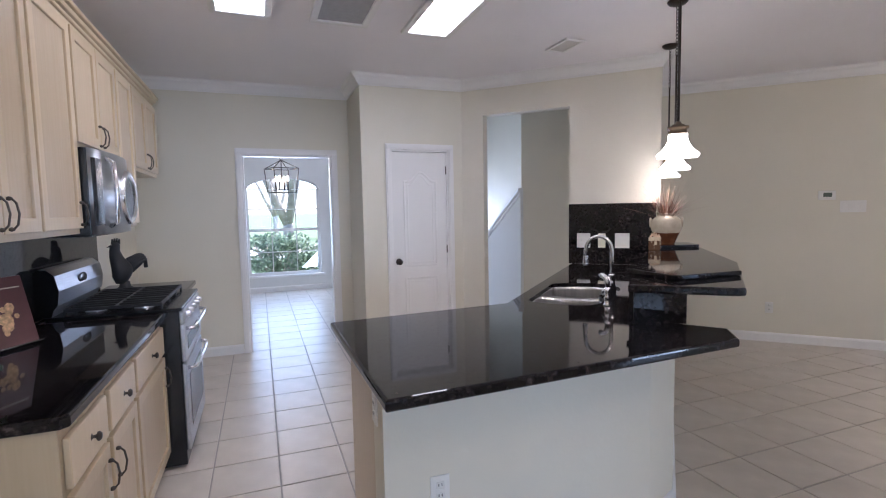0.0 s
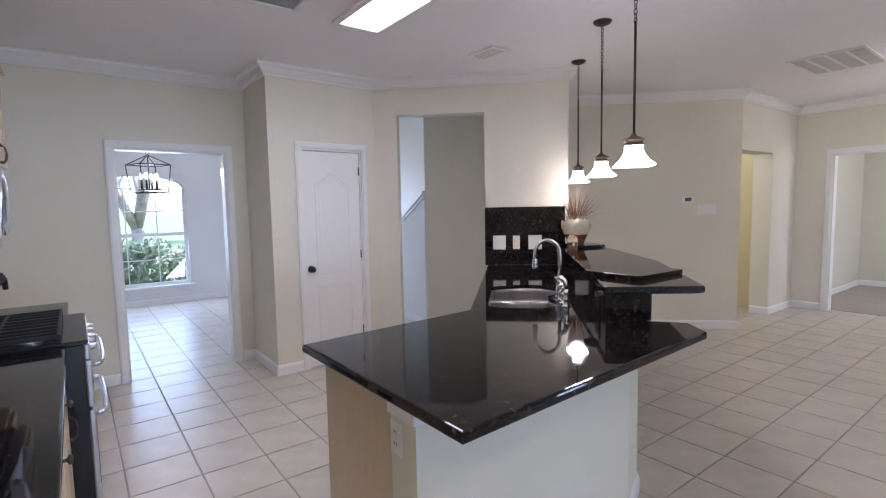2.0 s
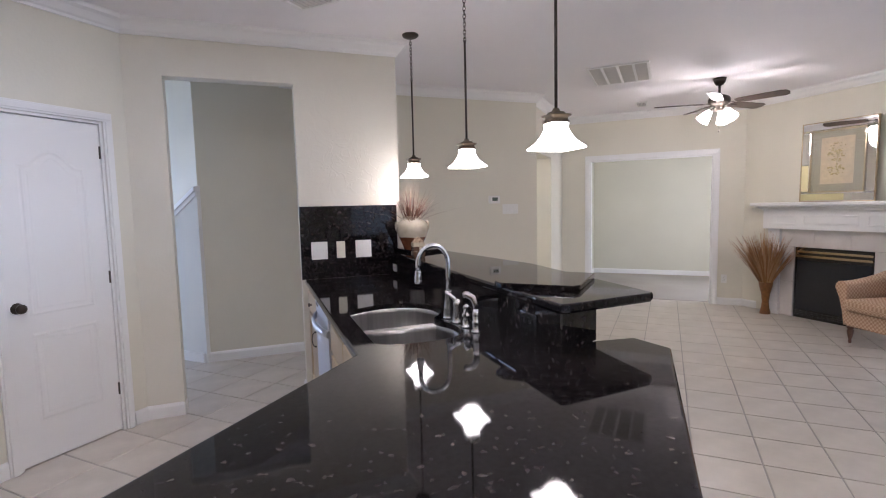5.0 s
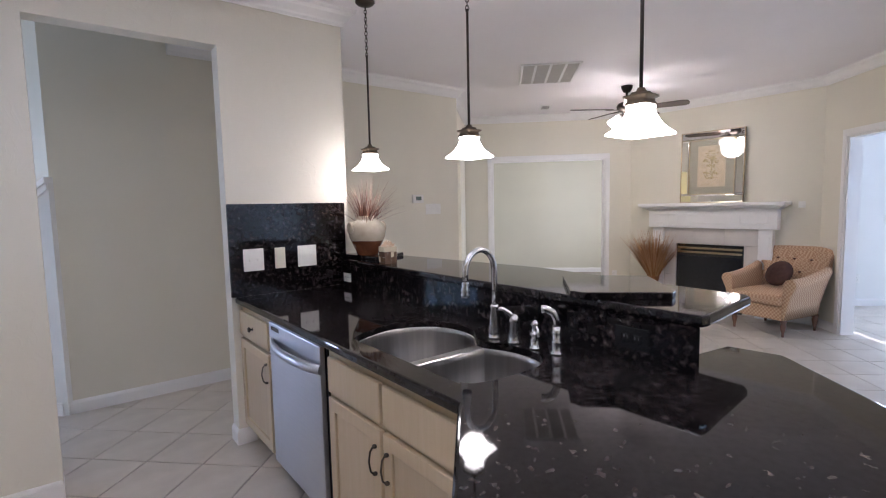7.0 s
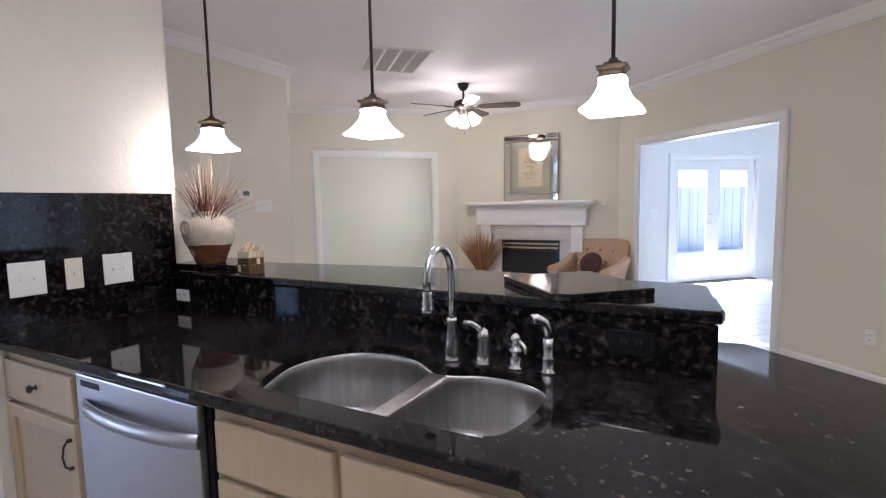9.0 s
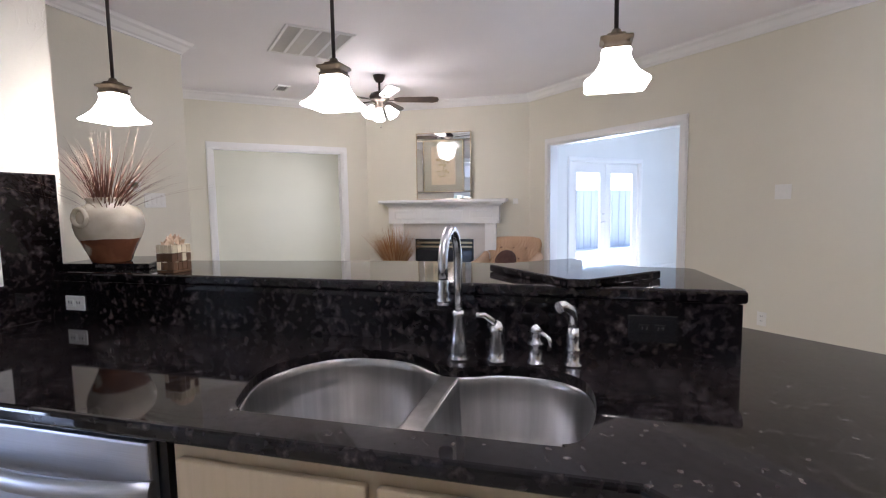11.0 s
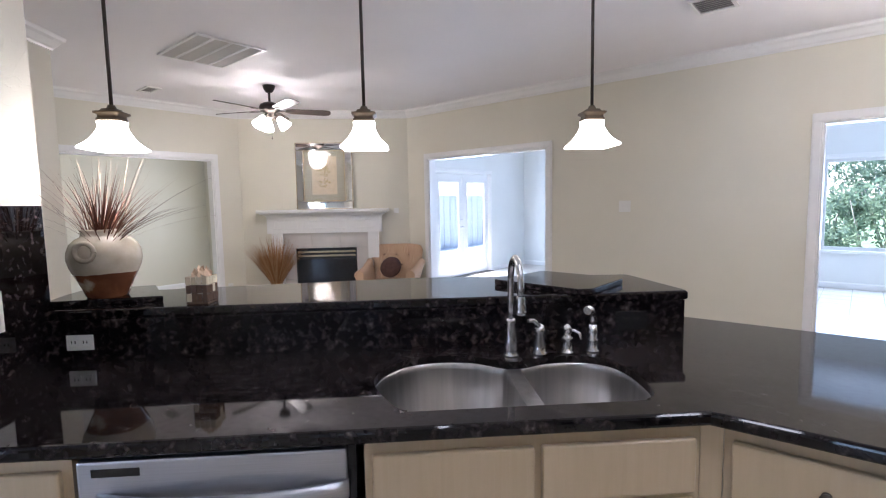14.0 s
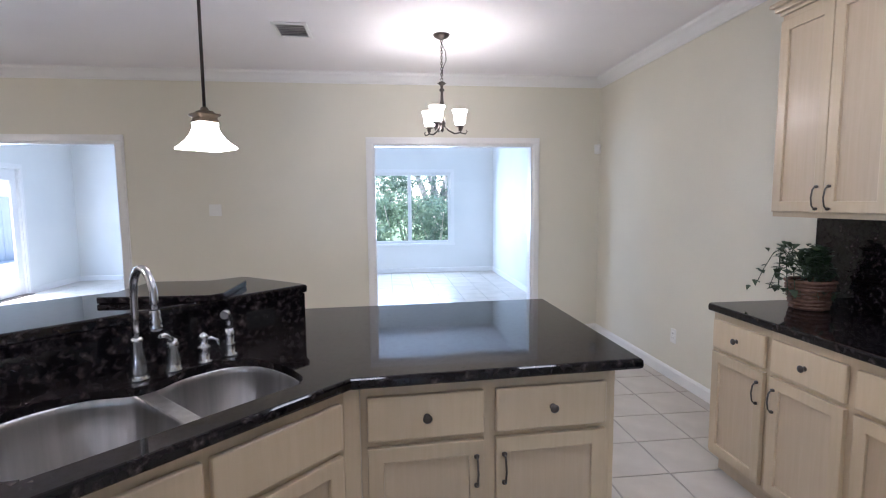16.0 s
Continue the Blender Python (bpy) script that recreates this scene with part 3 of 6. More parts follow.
# ---- range ----
def cooker():
    m, W = run((-0.815, 2.50), (-0.815, 1.74))
    r = thing("range", m, "stainless and black gas range with double oven", "range")
    bm = B()
    box(bm, 0, -0.60, 0.02, W, 0.050, 0.905, 0.004)
    part("body", bm, BLACK, r)
    bm = B()
    box(bm, -0.003, -0.56, 0.906, W + 0.003, 0.067, 0.925, 0.006)
    part("cooktop", bm, BLACK, r)
    for nm, z0, z1 in (("upper_oven_door", 0.615, 0.83), ("lower_oven_door", 0.10, 0.60)):
        bm = B()
        box(bm, 0.008, -0.001, z0, W - 0.008, 0.022, z1, 0.006)
        d = part(nm, bm, STEEL, r)
        d.location.y = 0.052
        bm = B()
        box(bm, 0.10, 0.02, z0 + (0.05 if z1 > 0.7 else 0.11), W - 0.10, 0.0245, z1 - 0.085, 0.002)
        part("oven_window", bm, BLACK, d)
        bm = B()
        zz = z1 - 0.035
        tube(bm, [(0.06, 0.02, zz), (0.06, 0.045, zz), (0.09, 0.062, zz)] + [(0.09 + (W - 0.18) * i / 6, 0.064 + 0.006 * math.sin(math.pi * i / 6), zz) for i in range(7)] + [(W - 0.06, 0.045, zz), (W - 0.06, 0.02, zz)], 0.011, 10)
        part("handle", bm, CHROME, d, "polished bar handle")
    bm = B()
    box(bm, 0.004, -0.001, 0.835, W - 0.004, 0.02, 0.903, 0.006)
    cp = part("control_strip", bm, STEEL, r)
    cp.location.y = 0.052
    for i in range(5):
        bm = B()
        lathe(bm, [(0, 0.03), (0.013, 0.029), (0.017, 0.02), (0.019, 0.0)], 16)
        bmesh.ops.rotate(bm, verts=bm.verts, cent=(0, 0, 0), matrix=Matrix.Rotation(radians(-90), 3, 'X'))
        bmesh.ops.translate(bm, verts=bm.verts, vec=(0.12 + i * (W - 0.24) / 4, 0.02, 0.868))
        part("burner_knob", bm, STEEL, cp)
    # backguard with a rounded top
    bm = B()
    prof = [(-0.60, 0.926), (-0.60, 1.15), (-0.575, 1.175), (-0.54, 1.172), (-0.505, 1.14), (-0.49, 1.06), (-0.50, 0.985), (-0.52, 0.96), (-0.53, 0.926)]
    a = [bm.verts.new((0.0, y, z)) for y, z in prof]
    b = [bm.verts.new((W, y, z)) for y, z in prof]
    bm.faces.new(a), bm.faces.new(b[::-1])
    for i in range(len(prof)):
        f = bm.faces.new((a[i], a[(i + 1) % len(prof)], b[(i + 1) % len(prof)], b[i]))
    g = part("backguard", bm, STEEL, r, "brushed steel control backguard")
    for x0, x1 in ((-0.004, -0.001), (W + 0.001, W + 0.004)):
        bm = B()
        a = [bm.verts.new((x0, y, z)) for y, z in prof]
        b = [bm.verts.new((x1, y, z)) for y, z in prof]
        bm.faces.new(a), bm.faces.new(b[::-1])
        for i in range(len(prof)):
            bm.faces.new((a[i], a[(i + 1) % len(prof)], b[(i + 1) % len(prof)], b[i]))
        part("end_cap", bm, BLACK, g)
    bm = B()
    lathe(bm, [(0, 0.006), (0.85, 0.006), (1.0, 0.0)], 28, (0, 0, 0), 0.075, 0.035)
    bmesh.ops.rotate(bm, verts=bm.verts, cent=(0, 0, 0), matrix=Matrix.Rotation(radians(-98), 3, 'X'))
    bmesh.ops.translate(bm, verts=bm.verts, vec=(W / 2, -0.495, 1.085))
    part("display", bm, BLACK, g, "oval black display")
    for gx in (0.02, W / 2 - 0.115, W - 0.25):
        gw = 0.23
        bm = B()
        for k in range(4):
            x = gx + gw * k / 3
            box(bm, x - 0.006, -0.48, 0.945, x + 0.006, -0.03, 0.962, 0.002)
        for y in (-0.48, -0.255, -0.035):
            box(bm, gx, y - 0.006, 0.9445, gx + gw, y + 0.006, 0.9615, 0.002)
        for x in (gx, gx + gw):
            for y in (-0.48, -0.035):
                box(bm, x - 0.006, y - 0.006, 0.925, x + 0.006, y + 0.006, 0.945)
        part("grate", bm, IRON, r, "black cast iron grate")
    for bx, by in ((0.135, -0.37), (0.135, -0.14), (W / 2, -0.255), (W - 0.135, -0.37), (W - 0.135, -0.14)):
        bm = B()
        lathe(bm, [(0.05, 0.0), (0.05, 0.008), (0.035, 0.010), (0.035, 0.018), (0, 0.018)], 20, (bx, by, 0.925))
        part("burner", bm, STEEL, r)
    for fx in (0.05, W - 0.05):
        for fy in (-0.55, -0.08):
            bm = B()
            lathe(bm, [(0.015, 0.0), (0.015, 0.03)], 10, (fx, fy, 0))
            part("foot", bm, BLACK, r)
    return r


cooker()


def microwave():
    m, W = run((-1.035, 2.145), (-1.035, 1.415))
    m = m @ pose(0, 0, -0.060)
    r = thing("microwave", m, "stainless over-the-range microwave with lens-shaped window", "microwave")
    bm = B()
    box(bm, 0, -0.392, 1.41, W, -0.02, 1.823, 0.004)
    part("body", bm, BLACK, r)
    bm = B()
    prof = [(0.0, -0.019), (0.10, 0.006), (0.25, 0.022), (0.45, 0.022), (0.60, 0.008), (W, -0.019)]
    for z0, z1 in ((1.415, 1.825),):
        a = [bm.verts.new((x, y, z0)) for x, y in prof]
        b = [bm.verts.new((x, y, z1)) for x, y in prof]
        for i in range(len(prof) - 1):
            f = bm.faces.new((a[i], a[i + 1], b[i + 1], b[i]))
            f.smooth = True
        bm.faces.new(b + [b[0]][:0]), bm.faces.new(a[::-1])
        bm.faces.new((a[-1], a[0], b[0], b[-1]))
    d = part("door", bm, STEEL, r)
    bm = B()
    N = 24
    cx, cz, hx, hz = 0.20, 1.605, 0.155, 0.150

    def lens(k, y):
        """Upright pointed oval, shrunk by k."""
        ring = []
        for i in range(N):
            t = 2 * math.pi * i / N
            ring.append(bm.verts.new((cx + k * hx * math.copysign(abs(math.cos(t)) ** 1.25, math.cos(t)), y, cz + (hz - hx * (1 - k)) * math.sin(t))))
        return ring

    rings = [lens(1.0, 0.004), lens(1.0, 0.034), lens(0.94, 0.042), lens(0.84, 0.040), lens(0.78, 0.030)]
    for p, q in zip(rings, rings[1:]):
        for i in range(N):
            f = bm.faces.new((p[i], p[(i + 1) % N], q[(i + 1) % N], q[i]))
            f.smooth = True
    part("window_rim", bm, plain("polished_rim", (0.80, 0.80, 0.82), 0.22, 1.0, 0.03), d, "bright polished oval rim")
    bm = B()
    bm.faces.new(lens(0.79, 0.031))
    part("window", bm, BLACK, d, "dark glass window")
    bm = B()
    tube(bm, [(0.55, 0.012, 1.45), (0.55, 0.045, 1.47), (0.55, 0.052, 1.62), (0.55, 0.045, 1.77), (0.55, 0.012, 1.79)], 0.011, 10)
    part("handle", bm, CHROME, d)
    bm = B()
    box(bm, 0.6, -0.012, 1.46, W - 0.03, 0.0065, 1.78, 0.002)
    part("control_panel", bm, BLACK, r)
    bm = B()
    for k in range(9):
        box(bm, 0.03, -0.3 + k * 0.03, 1.405, W - 0.03, -0.285 + k * 0.03, 1.411)
    part("vent_grille", bm, IRON, r)
    return r


microwave()

# ---- peninsula ----
HW_S, HW_N = 0.318, 0.47
bm = B()
prism(bm, [(0.05, HW_S), (1.232, HW_S), (1.47, 0.42), (3.01, 1.96), (2.955, 2.085), (2.925, 2.12), (1.22, 0.415), (1.14, HW_N), (0.05, HW_N)], 0.0, 0.872, 0.0)
solid("half_wall_peninsula", bm, WALL, "painted half wall under the peninsula worktop", "half wall", "structure")
bm = B()
prism(bm, [(1.275, 0.455), (1.455, 0.365), (3.04, 1.955), (2.935, 2.125)], 0.9125, 1.058)
solid("half_wall_bar", bm, WALL, "painted upper half wall carrying the bar top", "half wall", "structure")
bm = B()
box(bm, 0.052, HW_S - 0.004, 0.86, 0.17, HW_N, 0.8725, 0.003)
box(bm, 0.03, HW_S - 0.014, 0.845, 0.16, HW_N + 0.005, 0.862, 0.004)
box(bm, 0.036, HW_S - 0.009, 0.80, 0.15, HW_N + 0.002, 0.846, 0.004)
solid("half_wall_cap_trim", bm, WHITE, "white stepped trim under the worktop at the half wall", "trim", "structure")
sweep("baseboard", [(3.01, 1.96), (1.47, 0.42), (1.232, HW_S), (0.05, HW_S), (0.05, 0.465)], BASE, WHITE, "white painted baseboard")

for x0, x1, s in ((0.085, 0.520, 1), (0.520, 0.945, -1)):
    base_cabinet((x0, 1.040 + 0.053 * x0), (x1, 1.040 + 0.053 * x1), 0.56, s, "whitewashed maple base cabinet of the peninsula", group="peninsula base cabinets")
bm = B()
prism(bm, [(0.947, 1.089), (0.996, 1.111), (1.03, 1.07), (0.96, 1.01)], 0.0, 0.872)
solid("corner_filler", bm, MAPLE, "maple filler strip at the cabinet corner", "cabinet panel")
bm = B()
box(bm, 0.066, 0.472, 0.0, 0.0845, 1.044, 0.872, 0.002)
solid("end_panel", bm, MAPLE, "plain maple end panel of the peninsula", "cabinet panel")


def leg(x):
    return (x + 0.012, x + 0.128)


base_cabinet(leg(2.095), leg(2.475), 0.55, -1, "narrow maple base cabinet at the bar wall", group="sink run cabinets")
m, W = run(leg(0.985), leg(1.605))
sb = thing("sink_cabinet", m, "pale maple sink cabinet with two false drawers and two doors", "cabinet")
bm = B()
box(bm, 0, -0.03, 0.10, W, 0, 0.872)
part("body", bm, MAPLE, sb)
bm = B()
box(bm, 0, -0.50, 0.0, W, -0.06, 0.099)
part("toe_kick", bm, MAPLE_IN, sb)
for a, c, px in ((0.02, W / 2 - 0.01, W / 2 - 0.04), (W / 2 + 0.01, W - 0.02, W / 2 + 0.04)):
    drawer_front(sb, a, c, 0.685, 0.834, False)
    cab_door(sb, a, c, 0.125, 0.664, (px, 0.55))


def dishwasher():
    m, W = run(leg(1.617), leg(2.083))
    r = thing("dishwasher", m, "stainless steel dishwasher with bowed handle", "dishwasher")
    bm = B()
    box(bm, 0.004, -0.55, 0.09, W - 0.004, -0.002, 0.865)
    part("tub", bm, BLACK, r)
    bm = B()
    box(bm, 0.025, 0, 0.11, W - 0.006, 0.024, 0.86, 0.006)
    d = part("door", bm, STEEL_DW, r)
    bm = B()
    n = 10
    rows = []
    for i in range(n + 1):
        u = i / n
        y = 0.034 + 0.042 * math.sin(math.pi * u) ** 0.7
        x = 0.02 + (W - 0.07) * u
        rows.append([bm.verts.new(v) for v in ((x, y - 0.012, 0.738), (x, y + 0.000, 0.742), (x, y + 0.004, 0.760), (x, y - 0.004, 0.782), (x, y - 0.014, 0.782))])
    for p, q in zip(rows, rows[1:]):
        for k in range(5):
            f = bm.faces.new((p[k], q[k], q[(k + 1) % 5], p[(k + 1) % 5]))
            f.smooth = True
    bm.faces.new(rows[0]), bm.faces.new(rows[-1][::-1])
    box(bm, 0.02, 0.02, 0.74, 0.04, 0.03, 0.78), box(bm, W - 0.07, 0.02, 0.74, W - 0.05, 0.03, 0.78)
    part("handle", bm, STEEL_DW, d, "bowed steel handle")
    bm = B()
    box(bm, W - 0.15, 0.0235, 0.822, W - 0.04, 0.0255, 0.842)
    part("vent_slot", bm, BLACK, d)
    bm = B()
    box(bm, 0.004, -0.5, 0.0, W - 0.004, -0.07, 0.089)
    part("toe_kick", bm, BLACK, r)


dishwasher()

# worktop with two sink bowls cut out: local frame on the sink run (u along the run from the inner corner, v towards the bar)
INNER = Vector((0.968, 1.140))
E1, E2 = Vector((0.7071, 0.7071)), Vector((0.7071, -0.7071))


def uv(u, v):
    p = INNER + E1 * u + E2 * v
    return (p.x, p.y)


outline = [(-0.012, 0.008), (1.448, 0.078), (1.553, 0.213), (1.425, 0.39), uv(2.085, 0.695), uv(2.085, 0.0), (INNER.x, INNER.y), (-0.02, 1.078)]
bm = B()
prism(bm, outline, 0.8735, 0.911, 0.011, 3)
worktop = solid("worktop", bm, GRANITE, "polished black granite peninsula worktop with rounded edge", "worktop")
cutter_bm = B()
# one cut that follows both bowls
RIM = [(0.07, 0.16), (0.085, 0.125), (0.115, 0.105), (0.16, 0.095), (0.72, 0.095), (0.77, 0.105), (0.80, 0.13), (0.83, 0.19), (0.86, 0.27), (0.87, 0.34), (0.855, 0.41),
       (0.825, 0.465), (0.78, 0.515), (0.72, 0.545), (0.65, 0.555), (0.585, 0.55), (0.53, 0.532), (0.485, 0.50), (0.45, 0.472), (0.42, 0.459), (0.385, 0.457), (0.35, 0.468),
       (0.31, 0.487), (0.26, 0.498), (0.20, 0.498), (0.145, 0.487), (0.10, 0.46), (0.07, 0.42), (0.055, 0.36), (0.052, 0.28), (0.058, 0.21)]


def smooth_loop(pts, n=3):
    """Closed rounded line through the points."""
    out = []
    k = len(pts)
    for i in range(k):
        a, b, c, d = (Vector(pts[(i + q) % k]) for q in (-1, 0, 1, 2))
        if (c - b).length > 0.2:
            out.append(tuple(b))
            continue
        for j in range(n):
            t = j / n
            out.append(tuple(0.5 * (2 * b + (c - a) * t + (2 * a - 5 * b + 4 * c - d) * t * t + (3 * b - a - 3 * c + d) * t ** 3)))
    return out


path2 = smooth_loop(RIM)
prism(cutter_bm, [uv(u, v) for u, v in path2], 0.80, 1.0)
cutter = new("cutter", mesh_of("cutter", cutter_bm, GRANITE))
mod = worktop.modifiers.new("cut", 'BOOLEAN')
mod.object, mod.operation, mod.solver = cutter, 'DIFFERENCE', 'EXACT'
bpy.context.view_layer.update()
dg = bpy.context.evaluated_depsgraph_get()
cut_mesh = bpy.data.meshes.new_from_object(worktop.evaluated_get(dg))
worktop.modifiers.clear()
worktop.data = cut_mesh
bpy.data.objects.remove(cutter)


def sink():
    r = thing("sink", pose(INNER.x, INNER.y, 0, 0, 0, 45), "stainless undermount double-bowl kitchen sink", "sink")
    # in this frame x runs along the sink run and y away from the bar
    left = [(0.430, 0.095)] + [p for p in path2 if p[0] > 0.433] + [(0.430, 0.46)]
    right = [(0.388, 0.455)] + [p for p in path2[-45:] + path2[:10] if p[0] < 0.385] + [(0.388, 0.095)]
    for outl, dep in ((left, 0.20), (right, 0.175)):
        bm = B()
        cu = (min(p[0] for p in outl) + max(p[0] for p in outl)) / 2
        cv = (min(p[1] for p in outl) + max(p[1] for p in outl)) / 2
        rings = []
        for s, z in ((0.996, 0.885), (0.985, 0.8855), (0.972, 0.882), (0.962, 0.862), (0.945, 0.79), (0.93, 0.873 - dep + 0.045), (0.89, 0.873 - dep + 0.014), (0.80, 0.873 - dep), (0.12, 0.868 - dep)):
            rings.append([bm.verts.new((cu + (u - cu) * s, -(cv + (v - cv) * s), z)) for u, v in outl])
        for a, b in zip(rings, rings[1:]):
            for i in range(len(a)):
                f = bm.faces.new((a[i], a[(i + 1) % len(a)], b[(i + 1) % len(a)], b[i]))
                f.smooth = True
        bm.faces.new(rings[-1])
        bowl = part("bowl", bm, SINKSTEEL, r)
        bm = B()
        lathe(bm, [(0.045, 0.004), (0.038, 0.002), (0.03, -0.004), (0.0, -0.004)], 20, (cu, -cv, 0.868 - dep + 0.003))
        part("drain", bm, NICKEL, bowl)
    bm = B()
    box(bm, 0.386, -0.455, 0.866, 0.434, -0.098, 0.8865, 0.004)
    part("divider", bm, SINKSTEEL, r)
    return r


sink()

FAUCET_Z = 0.911


def at_uv(u, v, z=0.0, rz=45):
    p = uv(u, v)
    return pose(p[0], p[1], z, 0, 0, rz)


r = thing("faucet", at_uv(0.400, 0.527, FAUCET_Z), "brushed steel gooseneck kitchen faucet", "faucet")
bm = B()
lathe(bm, [(0, 0), (0.029, 0), (0.029, 0.006), (0.024, 0.010), (0.026, 0.02), (0.022, 0.06), (0.0155, 0.115), (0.018, 0.120), (0.018, 0.128), (0.013, 0.134), (0.0, 0.134)], 24)
part("base", bm, NICKEL, r)
bm = B()
tube(bm, [(0, 0, 0.13), (0, 0, 0.20), (0, 0, 0.27)] + [(0.0, 0.075 - 0.075 * math.cos(radians(a)), 0.27 + 0.085 * math.sin(radians(a))) for a in range(20, 181, 16)] + [(0, 0.15, 0.235)], 0.0115, 14)
part("spout", bm, NICKEL, r)
bm = B()
lathe(bm, [(0, 0), (0.017, 0.0), (0.019, 0.012), (0.015, 0.02), (0.019, 0.028), (0.013, 0.04), (0.016, 0.05), (0.0125, 0.06)], 18, (0, 0.15, 0.18))
part("spray_tip", bm, NICKEL, r)
r = thing("faucet_lever", at_uv(0.296, 0.530, FAUCET_Z), "brushed steel single-lever faucet handle", "faucet handle")
bm = B()
lathe(bm, [(0, 0), (0.027, 0), (0.027, 0.006), (0.022, 0.010), (0.023, 0.03), (0.018, 0.075), (0.021, 0.082), (0.021, 0.09), (0.014, 0.105), (0.0, 0.112)], 22)
part("base", bm, NICKEL, r)
bm = B()
tube(bm, [(0, 0, 0.092), (0.012, 0.012, 0.112), (0.03, 0.025, 0.128), (0.05, 0.035, 0.13)], 0.011, 10, 0.6)
part("lever", bm, NICKEL, r)
r = thing("soap_dispenser", at_uv(0.1945, 0.532, FAUCET_Z), "brushed steel pump soap dispenser", "soap dispenser")
bm = B()
lathe(bm, [(0, 0), (0.024, 0), (0.024, 0.006), (0.017, 0.010), (0.019, 0.03), (0.014, 0.045), (0.022, 0.052), (0.022, 0.058), (0.013, 0.064), (0.015, 0.085), (0.019, 0.088), (0.012, 0.098), (0.004, 0.104), (0, 0.105)], 20)
part("pump", bm, NICKEL, r)
bm = B()
tube(bm, [(0, 0, 0.08), (-0.02, 0.015, 0.084), (-0.035, 0.025, 0.076), (-0.04, 0.028, 0.055)], 0.0055, 8)
part("nozzle", bm, NICKEL, r)
r = thing("side_sprayer", at_uv(0.100, 0.536, FAUCET_Z), "brushed steel side sprayer in its holder", "sprayer")
bm = B()
lathe(bm, [(0, 0), (0.024, 0), (0.024, 0.006), (0.016, 0.012), (0.018, 0.04), (0.020, 0.045), (0.014, 0.05), (0.017, 0.075), (0.014, 0.10), (0.0, 0.10)], 20)
part("holder", bm, NICKEL, r)
bm = B()
tube(bm, [(0, 0, 0.095), (0.0, 0.002, 0.125), (0.008, 0.012, 0.148), (0.025, 0.03, 0.16), (0.036, 0.04, 0.158)], 0.0135, 12, 1.1)
part("head", bm, NICKEL, r)

# granite on the bar: face, end and top
bm = B()
prism(bm, [uv(-0.322, 0.672), uv(2.075, 0.672), uv(2.075, 0.687), uv(-0.312, 0.687)], 0.912, 1.059, 0.0)
solid("bar_backsplash", bm, GRANITE, "black granite face of the raised bar", "backsplash")
bm = B()
prism(bm, [(1.262, 0.462), (1.250, 0.447), (1.455, 0.345), (1.47, 0.362)], 0.912, 1.059)
solid("bar_end_panel", bm, GRANITE, "black granite end panel of the raised bar", "panel")
bm = B()
prism(bm, [(2.945, 2.175), (1.205, 0.435), (1.225, 0.405), (1.53, 0.150), (1.565, 0.145), (2.36, 0.82), (3.08, 1.74), (3.18, 1.95)], 1.060, 1.096, 0.010, 3)
solid("bar_counter", bm, GRANITE, "polished black granite raised bar top", "bar top")
bm = B()
prism(bm, [(1.895, 0.755), (1.50, 0.775), (1.462, 0.735), (1.462, 0.435), (1.50, 0.412), (1.865, 0.405)], 1.097, 1.121, 0.004)
solid("granite_slab", bm, GRANITE, "loose black granite slab lying on the bar", "granite slab", group="loose slabs on the bar")
bm = B()
prism(bm, [(2.945, 2.10), (2.715, 1.785), (3.03, 1.70), (3.16, 1.93), (3.06, 2.02)], 1.097, 1.119, 0.004)
solid("granite_slab", bm, GRANITE, "loose black granite slab under the vase", "granite slab", group="loose slabs on the bar")
bm = B()
m, W = run((2.963, 2.097), (2.428, 2.632))
box(bm, 0.0, 0.001, 0.912, W, 0.02, 1.469, 0.002)
solid("backsplash", bm, GRANITE, "tall black granite backsplash on the bar wall", "backsplash", m=m)


# ---- switch and outlet plates ----
def plate(m, w, h, gangs, kind, mat=None, label="", dark=False):
    """Plate on a wall: y points off the wall, centred on the origin."""
    mat = mat or PLASTIC
    r = thing("outlet_plate" if kind == "outlet" else "switch_plate", m, label or ("white duplex outlet plate" if kind == "outlet" else "white toggle switch plate"), "outlet" if kind == "outlet" else "light switch")
    bm = B()
    box(bm, -w / 2, 0, -h / 2, w / 2, 0.006, h / 2, 0.003)
    part("cover", bm, mat, r)
    for i in range(gangs):
        x = (i - (gangs - 1) / 2) * 0.046
        if kind == "outlet":
            for d in (-0.02, 0.02):
                bm = B()
                px, pz = (x, d) if h > w else (d, 0)
                box(bm, px - 0.016, 0.005, pz - 0.014, px + 0.016, 0.008, pz + 0.014, 0.004)
                s = part("socket", bm, mat, r)
                bm = B()
                for sx in (-0.006, 0.006):
                    box(bm, px + sx - 0.0015, 0.0075, pz - 0.002, px + sx + 0.0015, 0.0086, pz + 0.008)
                part("slots", bm, IRON if not dark else NICKEL, s)
        elif kind == "rocker":
            bm = B()
            box(bm, x - 0.016, 0.005, -0.033, x + 0.016, 0.010, 0.033, 0.003)
            part("rocker", bm, mat, r)
        else:
            bm = B()
            box(bm, x - 0.005, 0.005, -0.008, x + 0.005, 0.017, 0.006, 0.002)
            part("toggle", bm, mat, r)
    return r


def on_run(p0, p1, s, z, off=0.0):
    m, _ = run(p0, p1)
    return m @ pose(s, off, z)


BW0, BW1 = (2.965, 2.095), (1.66, 3.40)


def bar_s(x):
    return (2.965 - x) * math.sqrt(2)


